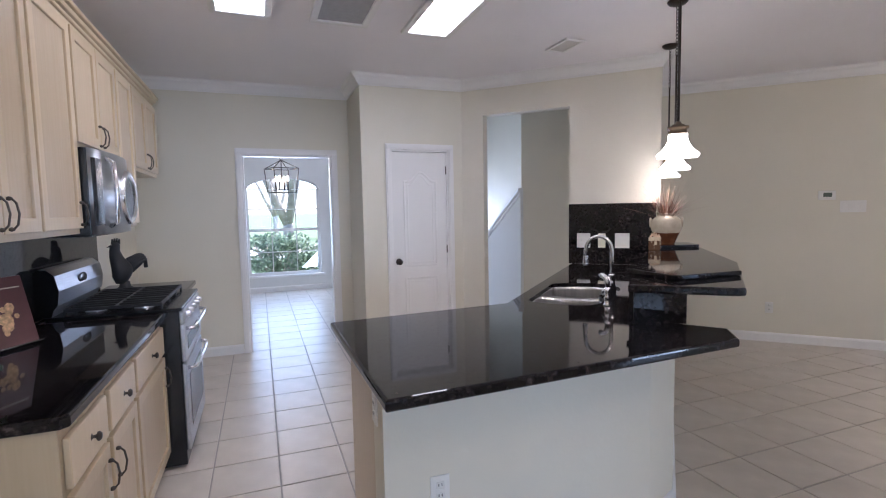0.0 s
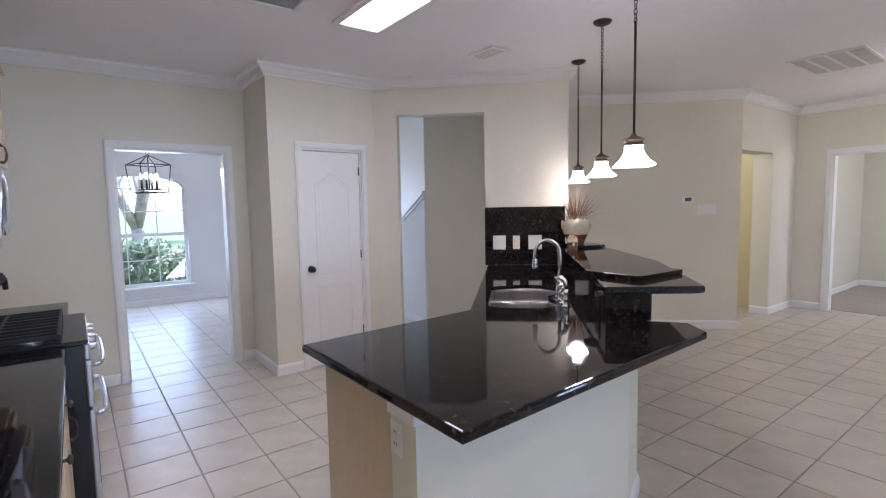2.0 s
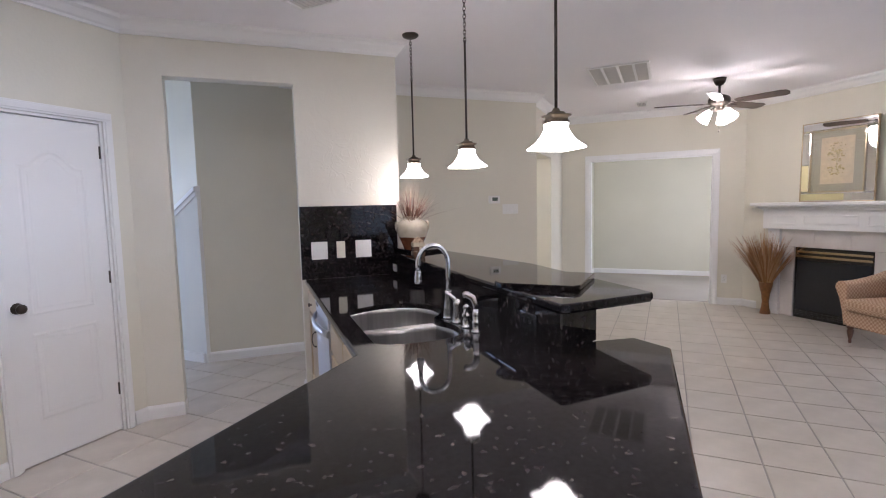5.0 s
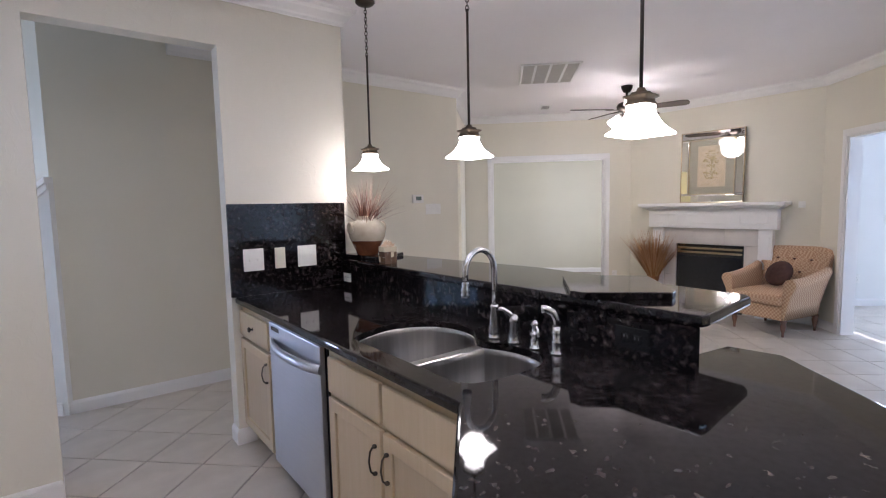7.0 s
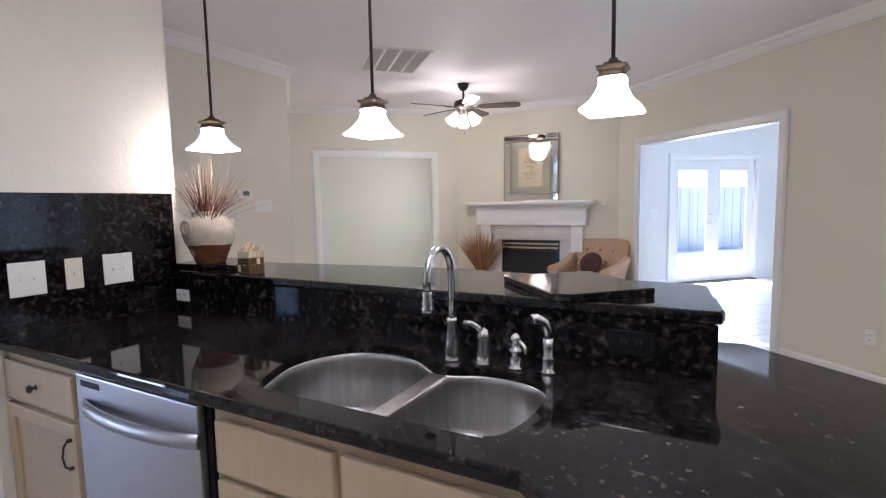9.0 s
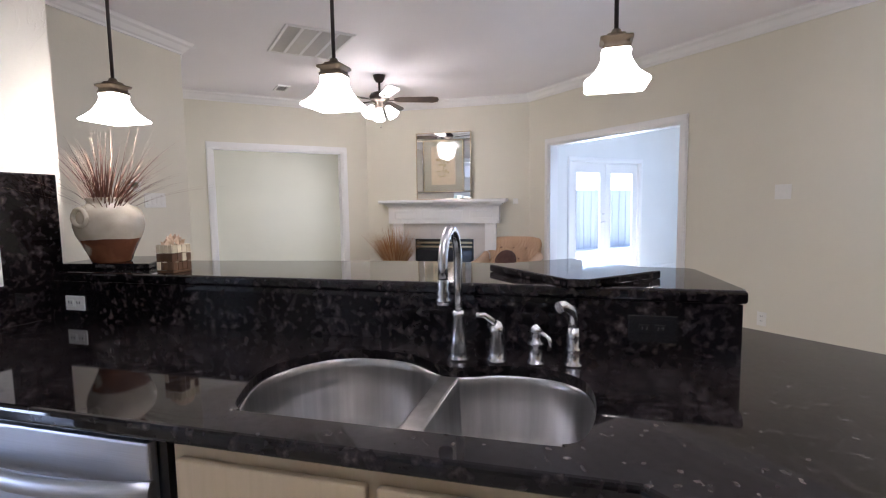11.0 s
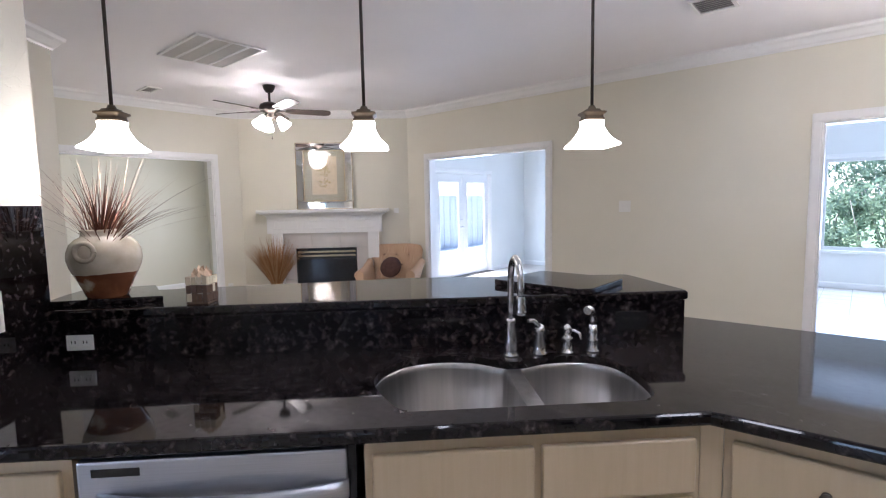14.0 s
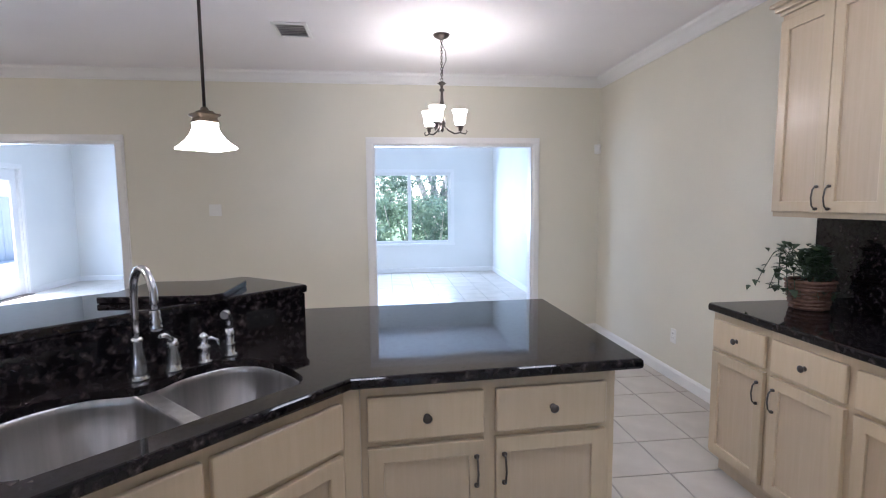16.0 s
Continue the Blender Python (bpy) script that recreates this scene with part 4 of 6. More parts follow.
plate(on_run(BW0, BW1, bar_s(2.525), 1.13, 0.0195), 0.122, 0.135, 2, "toggle")
plate(on_run(BW0, BW1, bar_s(2.64), 1.13, 0.0195), 0.066, 0.13, 1, "toggle", ALMOND, "almond single toggle switch plate")
plate(on_run(BW0, BW1, bar_s(2.765), 1.13, 0.0195), 0.125, 0.135, 2, "toggle")
BK = uv(-0.325, 0.672), uv(2.06, 0.672)
plate(on_run(*BK, 2.26, 0.977, 0.0), 0.092, 0.056, 1, "outlet", None, "white outlet plate set sideways in the bar face")
plate(on_run(*BK, 0.22, 0.985, 0.0), 0.125, 0.075, 1, "outlet", BLACK, "black outlet plate set sideways in the bar face", True)
plate(pose(0.05, 0.43, 0.72, 0, 0, 90), 0.07, 0.115, 1, "outlet")
plate(pose(0.255, HW_S, 0.42, 0, 0, 180), 0.075, 0.115, 1, "outlet")

# ---- lamps ----
def square_bell(bm, profile, segs=40, power=4.0, turn=45):
    """A bell whose plan is a rounded square; profile of (half width, z)."""
    rows = []
    for r, z, pw in profile:
        row = []
        for i in range(segs):
            t = 2 * math.pi * i / segs
            c, s_ = math.cos(t), math.sin(t)
            k = (abs(c) ** pw + abs(s_) ** pw) ** (-1 / pw)
            a = t + radians(turn)
            row.append(bm.verts.new((r * k * math.cos(a), r * k * math.sin(a), z)))
        rows.append(row)
    for a, b in zip(rows, rows[1:]):
        for i in range(segs):
            f = bm.faces.new((a[i], a[(i + 1) % segs], b[(i + 1) % segs], b[i]))
            f.smooth = True
    return rows


def pendant(x, y, turn):
    r = thing("pendant_lamp", pose(x, y, 0), "bronze pendant lamp with lit frosted square bell shade", "pendant lamp", "pendants over the bar")
    bm = B()
    lathe(bm, [(0, 2.700), (0.02, 2.700), (0.05, 2.71), (0.062, 2.722), (0.062, 2.7295), (0, 2.7295)], 24)
    part("canopy", bm, BRONZE, r)
    bm = B()
    for k in range(14):
        z = 2.70 - k * 0.022
        a = radians(90 * (k % 2))
        tube(bm, [(0.009 * math.cos(t) * math.cos(a), 0.009 * math.cos(t) * math.sin(a), z - 0.012 + 0.016 * math.sin(t)) for t in [2 * math.pi * i / 8 for i in range(9)]], 0.0022, 5, caps=False)
    part("chain", bm, BRONZE, r)
    bm = B()
    tube(bm, [(0, 0, 2.40), (0, 0, 1.826)], 0.0065, 10)
    part("stem", bm, BRONZE, r)
    bm = B()
    lathe(bm, [(0, 1.842), (0.012, 1.839), (0.017, 1.828), (0.028, 1.822)], 20)
    rows = square_bell(bm, [(0.026, 1.824, 8), (0.030, 1.816, 10), (0.047, 1.812, 12), (0.047, 1.805, 12), (0.037, 1.800, 12), (0.037, 1.790, 12), (0.041, 1.787, 12), (0.041, 1.778, 12), (0.02, 1.778, 12)], 32, 4, turn)
    part("fitter", bm, FITTER, r, "stepped square bronze fitter")
    bm = B()
    prof = [(0.040, 1.780, 5), (0.043, 1.772, 5), (0.040, 1.765, 5), (0.044, 1.748, 5), (0.051, 1.731, 6), (0.063, 1.710, 7), (0.079, 1.692, 9), (0.089, 1.683, 12), (0.092, 1.677, 14), (0.089, 1.673, 14), (0.077, 1.686, 9), (0.059, 1.706, 4), (0.047, 1.73, 3.4), (0.040, 1.75, 3.2), (0.032, 1.776, 3.2)]
    rows = square_bell(bm, prof, 40, 4, turn)
    part("shade", bm, SHADEGLOW, r, "lit frosted glass bell shade")
    bulb("pendant_bulb", x, y, 1.668, 0.65, WARM, 0.07)
    return r


for x, y in ((2.857, 1.866), (2.223, 1.179), (1.567, 0.522)):
    pendant(x, y, 45)


def fluorescent(x0, x1, y0, y1, lit):
    r = thing("ceiling_light", pose(0, 0, 0), "recessed fluorescent ceiling panel, switched on, white frame" if lit else "recessed fluorescent ceiling panel, unlit, white frame", "ceiling light", "ceiling panels")
    w = 0.045
    for a0, a1, b0, b1 in ((x0 - w, x1 + w, y1, y1 + w), (x0 - w, x1 + w, y0 - w, y0), (x0 - w, x0, y0, y1), (x1, x1 + w, y0, y1)):
        bm = B()
        box(bm, a0, b0, 2.706, a1, b1, 2.7295, 0.006)
        part("frame", bm, WHITE, r)
    bm = B()
    box(bm, x0, y0, 2.719, x1, y1, 2.727)
    part("diffuser", bm, PANELGLOW if lit else plain("unlit_diffuser", (0.33, 0.33, 0.34), 0.35), r, "lit diffuser" if lit else "dull grey diffuser")


fluorescent(-0.51, -0.23, 0.95, 2.15, True)
fluorescent(0.10, 0.40, 0.95, 2.13, False)
fluorescent(0.74, 1.02, 0.95, 2.16, True)


VENTGREY = plain("vent_enamel", (0.62, 0.60, 0.56), 0.4, 0, 0.03)


def vent(name, x0, x1, y0, y1, cols, label, slats=10, along_x=True):
    r = thing(name, pose((x0 + x1) / 2, (y0 + y1) / 2, 0), label, "vent")
    hx, hy = (x1 - x0) / 2, (y1 - y0) / 2
    bm = B()
    for a0, a1, b0, b1 in ((-hx, hx, hy - 0.025, hy), (-hx, hx, -hy, -hy + 0.025), (-hx, -hx + 0.025, -hy + 0.025, hy - 0.025), (hx - 0.025, hx, -hy + 0.025, hy - 0.025)):
        box(bm, a0, b0, 2.715, a1, b1, 2.7295, 0.004)
    for k in range(1, cols):
        if along_x:
            x = -hx + 2 * hx * k / cols
            box(bm, x - 0.012, -hy + 0.025, 2.716, x + 0.012, hy - 0.025, 2.7295)
        else:
            y = -hy + 2 * hy * k / cols
            box(bm, -hx + 0.025, y - 0.012, 2.716, hx - 0.025, y + 0.012, 2.7295)
    part("frame", bm, WHITE, r)
    bm = B()
    box(bm, -hx + 0.02, -hy + 0.02, 2.7265, hx - 0.02, hy - 0.02, 2.7292)
    part("backing", bm, plain("vent_dark", (0.30, 0.285, 0.28), 0.9), r)
    for k in range(slats):
        bm = B()
        if along_x:
            y = -hy + 0.03 + (2 * hy - 0.06) * (k + 0.5) / slats
            d = (2 * hy - 0.06) / slats * 0.24
            vs = [(-hx + 0.02, y - d, 2.724), (hx - 0.02, y - d, 2.724), (hx - 0.02, y + d, 2.7175), (-hx + 0.02, y + d, 2.7175)]
        else:
            x = -hx + 0.03 + (2 * hx - 0.06) * (k + 0.5) / slats
            d = (2 * hx - 0.06) / slats * 0.24
            vs = [(x - d, -hy + 0.02, 2.724), (x - d, hy - 0.02, 2.724), (x + d, hy - 0.02, 2.7175), (x + d, -hy + 0.02, 2.7175)]
        lo = [bm.verts.new(v) for v in vs]
        hi = [bm.verts.new((v[0], v[1], v[2] + 0.002)) for v in vs]
        bm.faces.new(lo), bm.faces.new(hi[::-1])
        for i in range(4):
            bm.faces.new((lo[i], lo[(i + 1) % 4], hi[(i + 1) % 4], hi[i]))
        part("slat", bm, VENTGREY, r)
    return r


vent("return_grille", 4.47, 5.22, 0.265, 0.83, 4, "large white ceiling return-air grille in four bays", 26, False)
vent("ceiling_vent", 1.93, 2.11, 1.96, 2.26, 1, "white louvered ceiling supply vent", 7)
vent("ceiling_vent", 1.39, 1.64, -1.39, -1.08, 1, "white louvered ceiling supply vent", 7)
vent("ceiling_vent", 6.45, 6.75, 0.35, 0.50, 1, "white louvered ceiling supply vent", 5)


def ceiling_fan(x, y):
    r = thing("ceiling_fan", pose(x, y, 0), "dark bronze ceiling fan with five wooden blades and lit globes", "ceiling fan")
    bm = B()
    lathe(bm, [(0.02, 2.655), (0.035, 2.66), (0.055, 2.69), (0.065, 2.7295), (0, 2.7295)], 24)
    part("canopy", bm, BRONZE, r)
    bm = B()
    tube(bm, [(0, 0, 2.67), (0, 0, 2.55)], 0.012, 12)
    part("downrod", bm, BRONZE, r)
    bm = B()
    lathe(bm, [(0, 2.56), (0.05, 2.555), (0.095, 2.535), (0.11, 2.505), (0.105, 2.475), (0.075, 2.45), (0.05, 2.44), (0.05, 2.40), (0.035, 2.385), (0, 2.385)], 28)
    part("motor", bm, BRONZE, r)
    BL = wood("dark_walnut_blade", (0.035, 0.022, 0.016), (0.075, 0.05, 0.036), 0.4, (14, 0.8, 14))
    for k in range(5):
        a = radians(27 + 72 * k)
        bm = B()
        n = 8
        up, dn = [], []
        outl = [(0.16, -0.035), (0.22, -0.055), (0.58, -0.068), (0.63, -0.05), (0.645, 0.0), (0.63, 0.05), (0.58, 0.068), (0.22, 0.055), (0.16, 0.035)]
        for u, v in outl:
            up.append(bm.verts.new((u, v, 2.475 - v * 0.22)))
            dn.append(bm.verts.new((u, v, 2.468 - v * 0.22)))
        bm.faces.new(up), bm.faces.new(dn[::-1])
        for i in range(len(outl)):
            bm.faces.new((up[i], up[(i + 1) % len(outl)], dn[(i + 1) % len(outl)], dn[i]))
        bmesh.ops.rotate(bm, verts=bm.verts, cent=(0, 0, 0), matrix=Matrix.Rotation(a, 3, 'Z'))
        bl = part("blade", bm, BL, r)
        bm = B()
        box(bm, 0.08, -0.016, 2.462, 0.24, 0.016, 2.4675, 0.002)
        bmesh.ops.rotate(bm, verts=bm.verts, cent=(0, 0, 0), matrix=Matrix.Rotation(a, 3, 'Z'))
        part("blade_iron", bm, BRONZE, bl)
    for k in range(3):
        a = radians(101 + 120 * k)
        bm = B()
        lathe(bm, [(0.024, 0.0), (0.034, -0.016), (0.046, -0.055), (0.060, -0.100), (0.068, -0.125), (0.060, -0.105), (0.042, -0.055), (0.028, -0.016), (0.018, 0.0)], 20)
        bmesh.ops.rotate(bm, verts=bm.verts, cent=(0, 0, 0), matrix=Matrix.Rotation(radians(-38), 3, 'Y'))
        bmesh.ops.translate(bm, verts=bm.verts, vec=(0.088, 0, 2.392))
        bmesh.ops.rotate(bm, verts=bm.verts, cent=(0, 0, 0), matrix=Matrix.Rotation(a, 3, 'Z'))
        part("globe", bm, SHADEGLOW, r, "lit frosted glass tulip globe")
        bm = B()
        tube(bm, [(0.03, 0, 2.41), (0.06, 0, 2.418), (0.09, 0, 2.398)], 0.008, 8)
        bmesh.ops.rotate(bm, verts=bm.verts, cent=(0, 0, 0), matrix=Matrix.Rotation(a, 3, 'Z'))
        part("arm", bm, BRONZE, r)
    for dx, L2 in ((0.02, 0.12), (-0.02, 0.20)):
        bm = B()
        tube(bm, [(dx, 0, 2.385), (dx, 0, 2.385 - L2)], 0.0012, 5)
        lathe(bm, [(0, -0.012), (0.008, 0), (0, 0.012)], 8, (dx, 0, 2.375 - L2))
        part("pull_chain", bm, BRONZE, r)
    bulb("fan_bulb", x, y, 2.24, 5.2, WARM, 0.14)


ceiling_fan(5.58, -0.39)


def chandelier(x, y):
    r = thing("chandelier", pose(x, y, 0), "small bronze chandelier with three lit tulip glass shades", "chandelier")
    bm = B()
    lathe(bm, [(0.0, 2.69), (0.02, 2.695), (0.055, 2.712), (0.066, 2.7295), (0, 2.7295)], 24)
    part("canopy", bm, BRONZE, r)
    bm = B()
    for k in range(15):
        z = 2.685 - k * 0.021
        a = radians(90 * (k % 2))
        tube(bm, [(0.009 * math.cos(t) * math.cos(a), 0.009 * math.cos(t) * math.sin(a), z + 0.016 * math.sin(t)) for t in [2 * math.pi * i / 8 for i in range(9)]], 0.0024, 5, caps=False)
    tube(bm, [(0.0, 0.0, 2.67), (-0.03, 0.01, 2.60), (-0.035, 0, 2.54), (-0.01, 0, 2.48), (0, 0, 2.42)], 0.003, 6)
    part("chain", bm, PULL, r)
    bm = B()
    lathe(bm, [(0, 2.385), (0.012, 2.38), (0.035, 2.365), (0.012, 2.35), (0.01, 2.33), (0.022, 2.315), (0.010, 2.30), (0.012, 2.24), (0.02, 2.20), (0.010, 2.15), (0.024, 2.09), (0.03, 2.06), (0.012, 2.03), (0.016, 2.01), (0, 1.99)], 18)
    part("column", bm, PULL, r)
    for k in range(3):
        a = radians(188 + 120 * k)
        bm = B()
        tube(bm, [(0.01, 0, 2.05), (0.05, 0, 2.01), (0.10, 0, 1.985), (0.145, 0, 1.995), (0.165, 0, 2.03), (0.15, 0, 2.05), (0.135, 0, 2.04)], 0.0065, 8)
        tube(bm, [(0.145, 0, 1.995), (0.19, 0, 1.985), (0.205, 0, 2.005), (0.195, 0, 2.015)], 0.005, 8)
        lathe(bm, [(0.03, 0.0), (0.035, 0.008), (0.012, 0.014), (0.012, -0.03)], 16, (0.145, 0, 2.04))
        bmesh.ops.rotate(bm, verts=bm.verts, cent=(0, 0, 0), matrix=Matrix.Rotation(a, 3, 'Z'))
        arm = part("arm", bm, PULL, r)
        bm = B()
        lathe(bm, [(0.02, 0.0), (0.036, 0.008), (0.044, 0.03), (0.045, 0.06), (0.05, 0.09), (0.06, 0.115), (0.063, 0.118), (0.055, 0.112), (0.044, 0.085), (0.038, 0.05), (0.034, 0.02), (0.018, 0.006)], 22, (0.145, 0, 2.05))
        bmesh.ops.rotate(bm, verts=bm.verts, cent=(0, 0, 0), matrix=Matrix.Rotation(a, 3, 'Z'))
        part("shade", bm, SHADEGLOW, arm, "lit frosted tulip shade")
    bulb("chandelier_bulb", x, y, 2.17, 3.7, WARM, 0.10)


chandelier(0.404, -1.256)


def lantern(x, y):
    r = thing("lantern_pendant", pose(x, y, 0, 0, 0, 20), "open bronze wire-frame lantern with lit candle bulbs", "pendant lamp")
    bm = B()
    tube(bm, [(-0.02, 0, 2.73), (-0.02, 0, 2.18)], 0.004), tube(bm, [(0.02, 0, 2.73), (0.02, 0, 2.18)], 0.004)
    part("stem", bm, BRONZE, r)
    top, wide, low = 2.17, 0.175, 0.145
    C = [(1, 1), (-1, 1), (-1, -1), (1, -1)]
    for i, (cx, cy) in enumerate(C):
        nx, ny = C[(i + 1) % 4]
        for a, b in (((0, 0, top), (cx * wide, cy * wide, 2.05)), ((cx * wide, cy * wide, 2.05), (cx * low, cy * low, 1.72)),
                     ((cx * wide, cy * wide, 2.05), (nx * wide, ny * wide, 2.05)), ((cx * low, cy * low, 1.72), (nx * low, ny * low, 1.72))):
            bm = B()
            tube(bm, [a, b], 0.006, 6)
            part("cage_bar", bm, BRONZE, r)
    for i, (cx, cy) in enumerate(C):
        bm = B()
        tube(bm, [(cx * 0.06, cy * 0.06, 1.76), (cx * 0.06, cy * 0.06, 1.88)], 0.011, 10)
        c = part("candle", bm, BRONZE, r)
        bm = B()
        lathe(bm, [(0.008, 1.88), (0.02, 1.905), (0.016, 1.93), (0, 1.955)], 12, (cx * 0.06, cy * 0.06, 0))
        part("bulb", bm, glow("candle_bulb", (1, 0.85, 0.65), 7) if i == 0 else bpy.data.materials["candle_bulb"], c)
    bm = B()
    box(bm, -0.09, -0.09, 1.75, 0.09, 0.09, 1.76, 0.003)
    tube(bm, [(0, 0, 1.76), (0, 0, 2.18)], 0.006, 8)
    part("hub", bm, BRONZE, r)
    bulb("lantern_bulb", x, y, 1.98, 2.4, WARM, 0.06)


lantern(0.0, 5.95)

# ---- vase with grasses and candle holder on the bar ----
def two_tone_clay():
    m, nt, b = nodes("glazed_clay")
    tc = nt.nodes.new("ShaderNodeTexCoord")
    sep = nt.nodes.new("ShaderNodeSeparateXYZ")
    nt.links.new(tc.outputs["Object"], sep.inputs[0])
    n = tex(nt, "ShaderNodeTexNoise", 9, detail=5)
    cl = ramp(nt, n.outputs["Fac"], [(0.42, (0.12, 0.045, 0.022)), (0.60, (0.22, 0.085, 0.04)), (0.68, (0.55, 0.46, 0.34))])
    n2 = tex(nt, "ShaderNodeTexNoise", 14, detail=5)
    gl = ramp(nt, n2.outputs["Fac"], [(0.3, (0.41, 0.355, 0.265)), (0.7, (0.55, 0.49, 0.385))])
    add = nt.nodes.new("ShaderNodeMath")
    add.operation = 'MULTIPLY_ADD'
    add.inputs[1].default_value = 0.02
    nt.links.new(n.outputs["Fac"], add.inputs[0])
    nt.links.new(sep.outputs["Z"], add.inputs[2])
    gt = nt.nodes.new("ShaderNodeMath")
    gt.operation = 'GREATER_THAN'
    gt.inputs[1].default_value = 0.103
    nt.links.new(add.outputs[0], gt.inputs[0])
    mix = nt.nodes.new("ShaderNodeMixRGB")
    nt.links.new(gt.outputs[0], mix.inputs[0])
    nt.links.new(cl.outputs[0], mix.inputs[1])
    nt.links.new(gl.outputs[0], mix.inputs[2])
    nt.links.new(mix.outputs[0], b.inputs["Base Color"])
    b.inputs["Roughness"].default_value = 0.22
    return m


CLAY = two_tone_clay()
VX, VY, VZ = 2.895, 1.915, 1.1195
r = thing("vase", pose(VX, VY, VZ, 0, 0, 30), "cream-glazed terracotta vase on a granite slab", "vase")
bm = B()
lathe(bm, [(0, 0), (0.066, 0), (0.070, 0.005), (0.080, 0.035), (0.098, 0.075), (0.116, 0.115), (0.123, 0.145), (0.121, 0.175), (0.110, 0.203), (0.090, 0.222), (0.076, 0.230), (0.073, 0.236), (0.073, 0.249), (0.076, 0.254), (0.072, 0.258), (0.063, 0.256), (0.063, 0.23), (0.0, 0.225)], 40)
part("body", bm, CLAY, r)
for a in (105, 285):
    bm = B()
    ca, sa = math.cos(radians(a)), math.sin(radians(a))
    tube(bm, [(0.122 * ca + 0.033 * math.cos(t) * -sa, 0.122 * sa + 0.033 * math.cos(t) * ca, 0.18 + 0.033 * math.sin(t)) for t in [2 * math.pi * i / 14 for i in range(15)]], 0.009, 8, caps=False)
    part("ring_handle", bm, CLAY, r)


def blades(name, n, spread, length, width, colors, parent_pose, label, droop, seed, rim=0.05):
    rng = random.Random(seed)
    r = thing(name, parent_pose, label, "dried grass")
    groups = [B() for _ in colors]
    for i in range(n):
        bm = groups[rng.randrange(len(colors))]
        a = rng.uniform(0, 2 * math.pi)
        lean = spread * rng.random() ** 0.6
        L3 = length * rng.uniform(0.6, 1.0)
        w = width * rng.uniform(0.6, 1.3)
        r0 = rim * rng.random() ** 0.5
        side = Vector((-math.sin(a), math.cos(a), 0))
        left, right = [], []
        k = 7
        for j in range(k + 1):
            u = j / k
            rad = r0 + L3 * (math.sin(lean) * u + droop * lean * u * u * 0.35)
            z = L3 * (math.cos(lean) * u - droop * lean * u * u * 0.25) - 0.06
            p = Vector((rad * math.cos(a), rad * math.sin(a), z))
            ww = w * (0.5 + 0.9 * math.sin(math.pi * min(1, u * 0.9 + 0.1))) * (1 - u * 0.75)
            left.append(bm.verts.new(p + side * ww))
            right.append(bm.verts.new(p - side * ww + Vector((0, 0, ww * 0.4))))
        for j in range(k):
            bm.faces.new((left[j], left[j + 1], right[j + 1], right[j]))
    for bm, c in zip(groups, colors):
        tagged(part("stalks", bm, c, r), kind="stuff")
    return r


def straw(name, low, high, top):
    """Dried stalk: dark at the foot, bleached towards the tip."""
    m, nt, b = nodes(name)
    tc = nt.nodes.new("ShaderNodeTexCoord")
    sep = nt.nodes.new("ShaderNodeSeparateXYZ")
    nt.links.new(tc.outputs["Object"], sep.inputs[0])
    mr = nt.nodes.new("ShaderNodeMapRange")
    mr.inputs["From Max"].default_value = top
    nt.links.new(sep.outputs["Z"], mr.inputs["Value"])
    r = ramp(nt, mr.outputs[0], [(0.25, low), (0.95, high)])
    nt.links.new(r.outputs[0], b.inputs["Base Color"])
    b.inputs["Roughness"].default_value = 0.75
    return m


STRAW = [straw("straw_red", (0.13, 0.045, 0.026), (0.50, 0.36, 0.27), 0.26), straw("straw_tan", (0.22, 0.11, 0.06), (0.62, 0.50, 0.38), 0.24), straw("straw_brown", (0.10, 0.04, 0.025), (0.34, 0.20, 0.13), 0.28)]
blades("dried_grass", 120, 0.50, 0.36, 0.0022, STRAW, pose(VX, VY, VZ + 0.25, 9, 8, -45), "dense red-brown dried grass bundle in the vase", 1.9, 5, 0.05)
blades("dried_grass", 38, 1.05, 0.47, 0.0015, STRAW, pose(VX, VY, VZ + 0.25), "red-brown and straw dried grasses in the vase", 0.9, 3, 0.055)

m = pose(2.57, 1.70, 1.0965, 0, 0, 40) @ Matrix.Diagonal((0.86, 0.86, 1.12, 1))
r = thing("candle_holder", m, "square mosaic glass candle holder with pale flowers", "candle holder")
MOSA = plain("mosaic_dark", (0.10, 0.055, 0.03), 0.25)
MOSB = plain("mosaic_pale", (0.55, 0.47, 0.33), 0.2)
bm = B()
box(bm, -0.047, -0.047, 0, 0.047, 0.047, 0.008, 0.002)
part("base", bm, MOSA, r)
rng = random.Random(5)
for side in range(4):
    for i in range(4):
        for j in range(3):
            bm = B()
            box(bm, -0.046 + i * 0.023 + 0.001, 0.044, 0.009 + j * 0.028, -0.046 + (i + 1) * 0.023 - 0.001, 0.048, 0.009 + (j + 1) * 0.028 - 0.002, 0.001, 1)
            bmesh.ops.rotate(bm, verts=bm.verts, cent=(0, 0, 0), matrix=Matrix.Rotation(radians(90 * side), 3, 'Z'))
            part("glass_tile", bm, MOSB if (j == 2 or rng.random() < 0.18) else MOSA, r)
bm = B()
for k in range(40):
    a, q = rng.uniform(0, 6.28), 0.04 * rng.random() ** 0.5
    c = Vector((q * math.cos(a), q * math.sin(a), 0.088 + 0.02 * (1 - q / 0.04) + rng.uniform(0, 0.012)))
    d = Vector((rng.uniform(-1, 1), rng.uniform(-1, 1), rng.uniform(0, 1))).normalized() * 0.012
    e = d.orthogonal().normalized() * 0.008
    bm.faces.new([bm.verts.new(c + v) for v in (-d, e, d + Vector((0, 0, 0.004)), -e)])
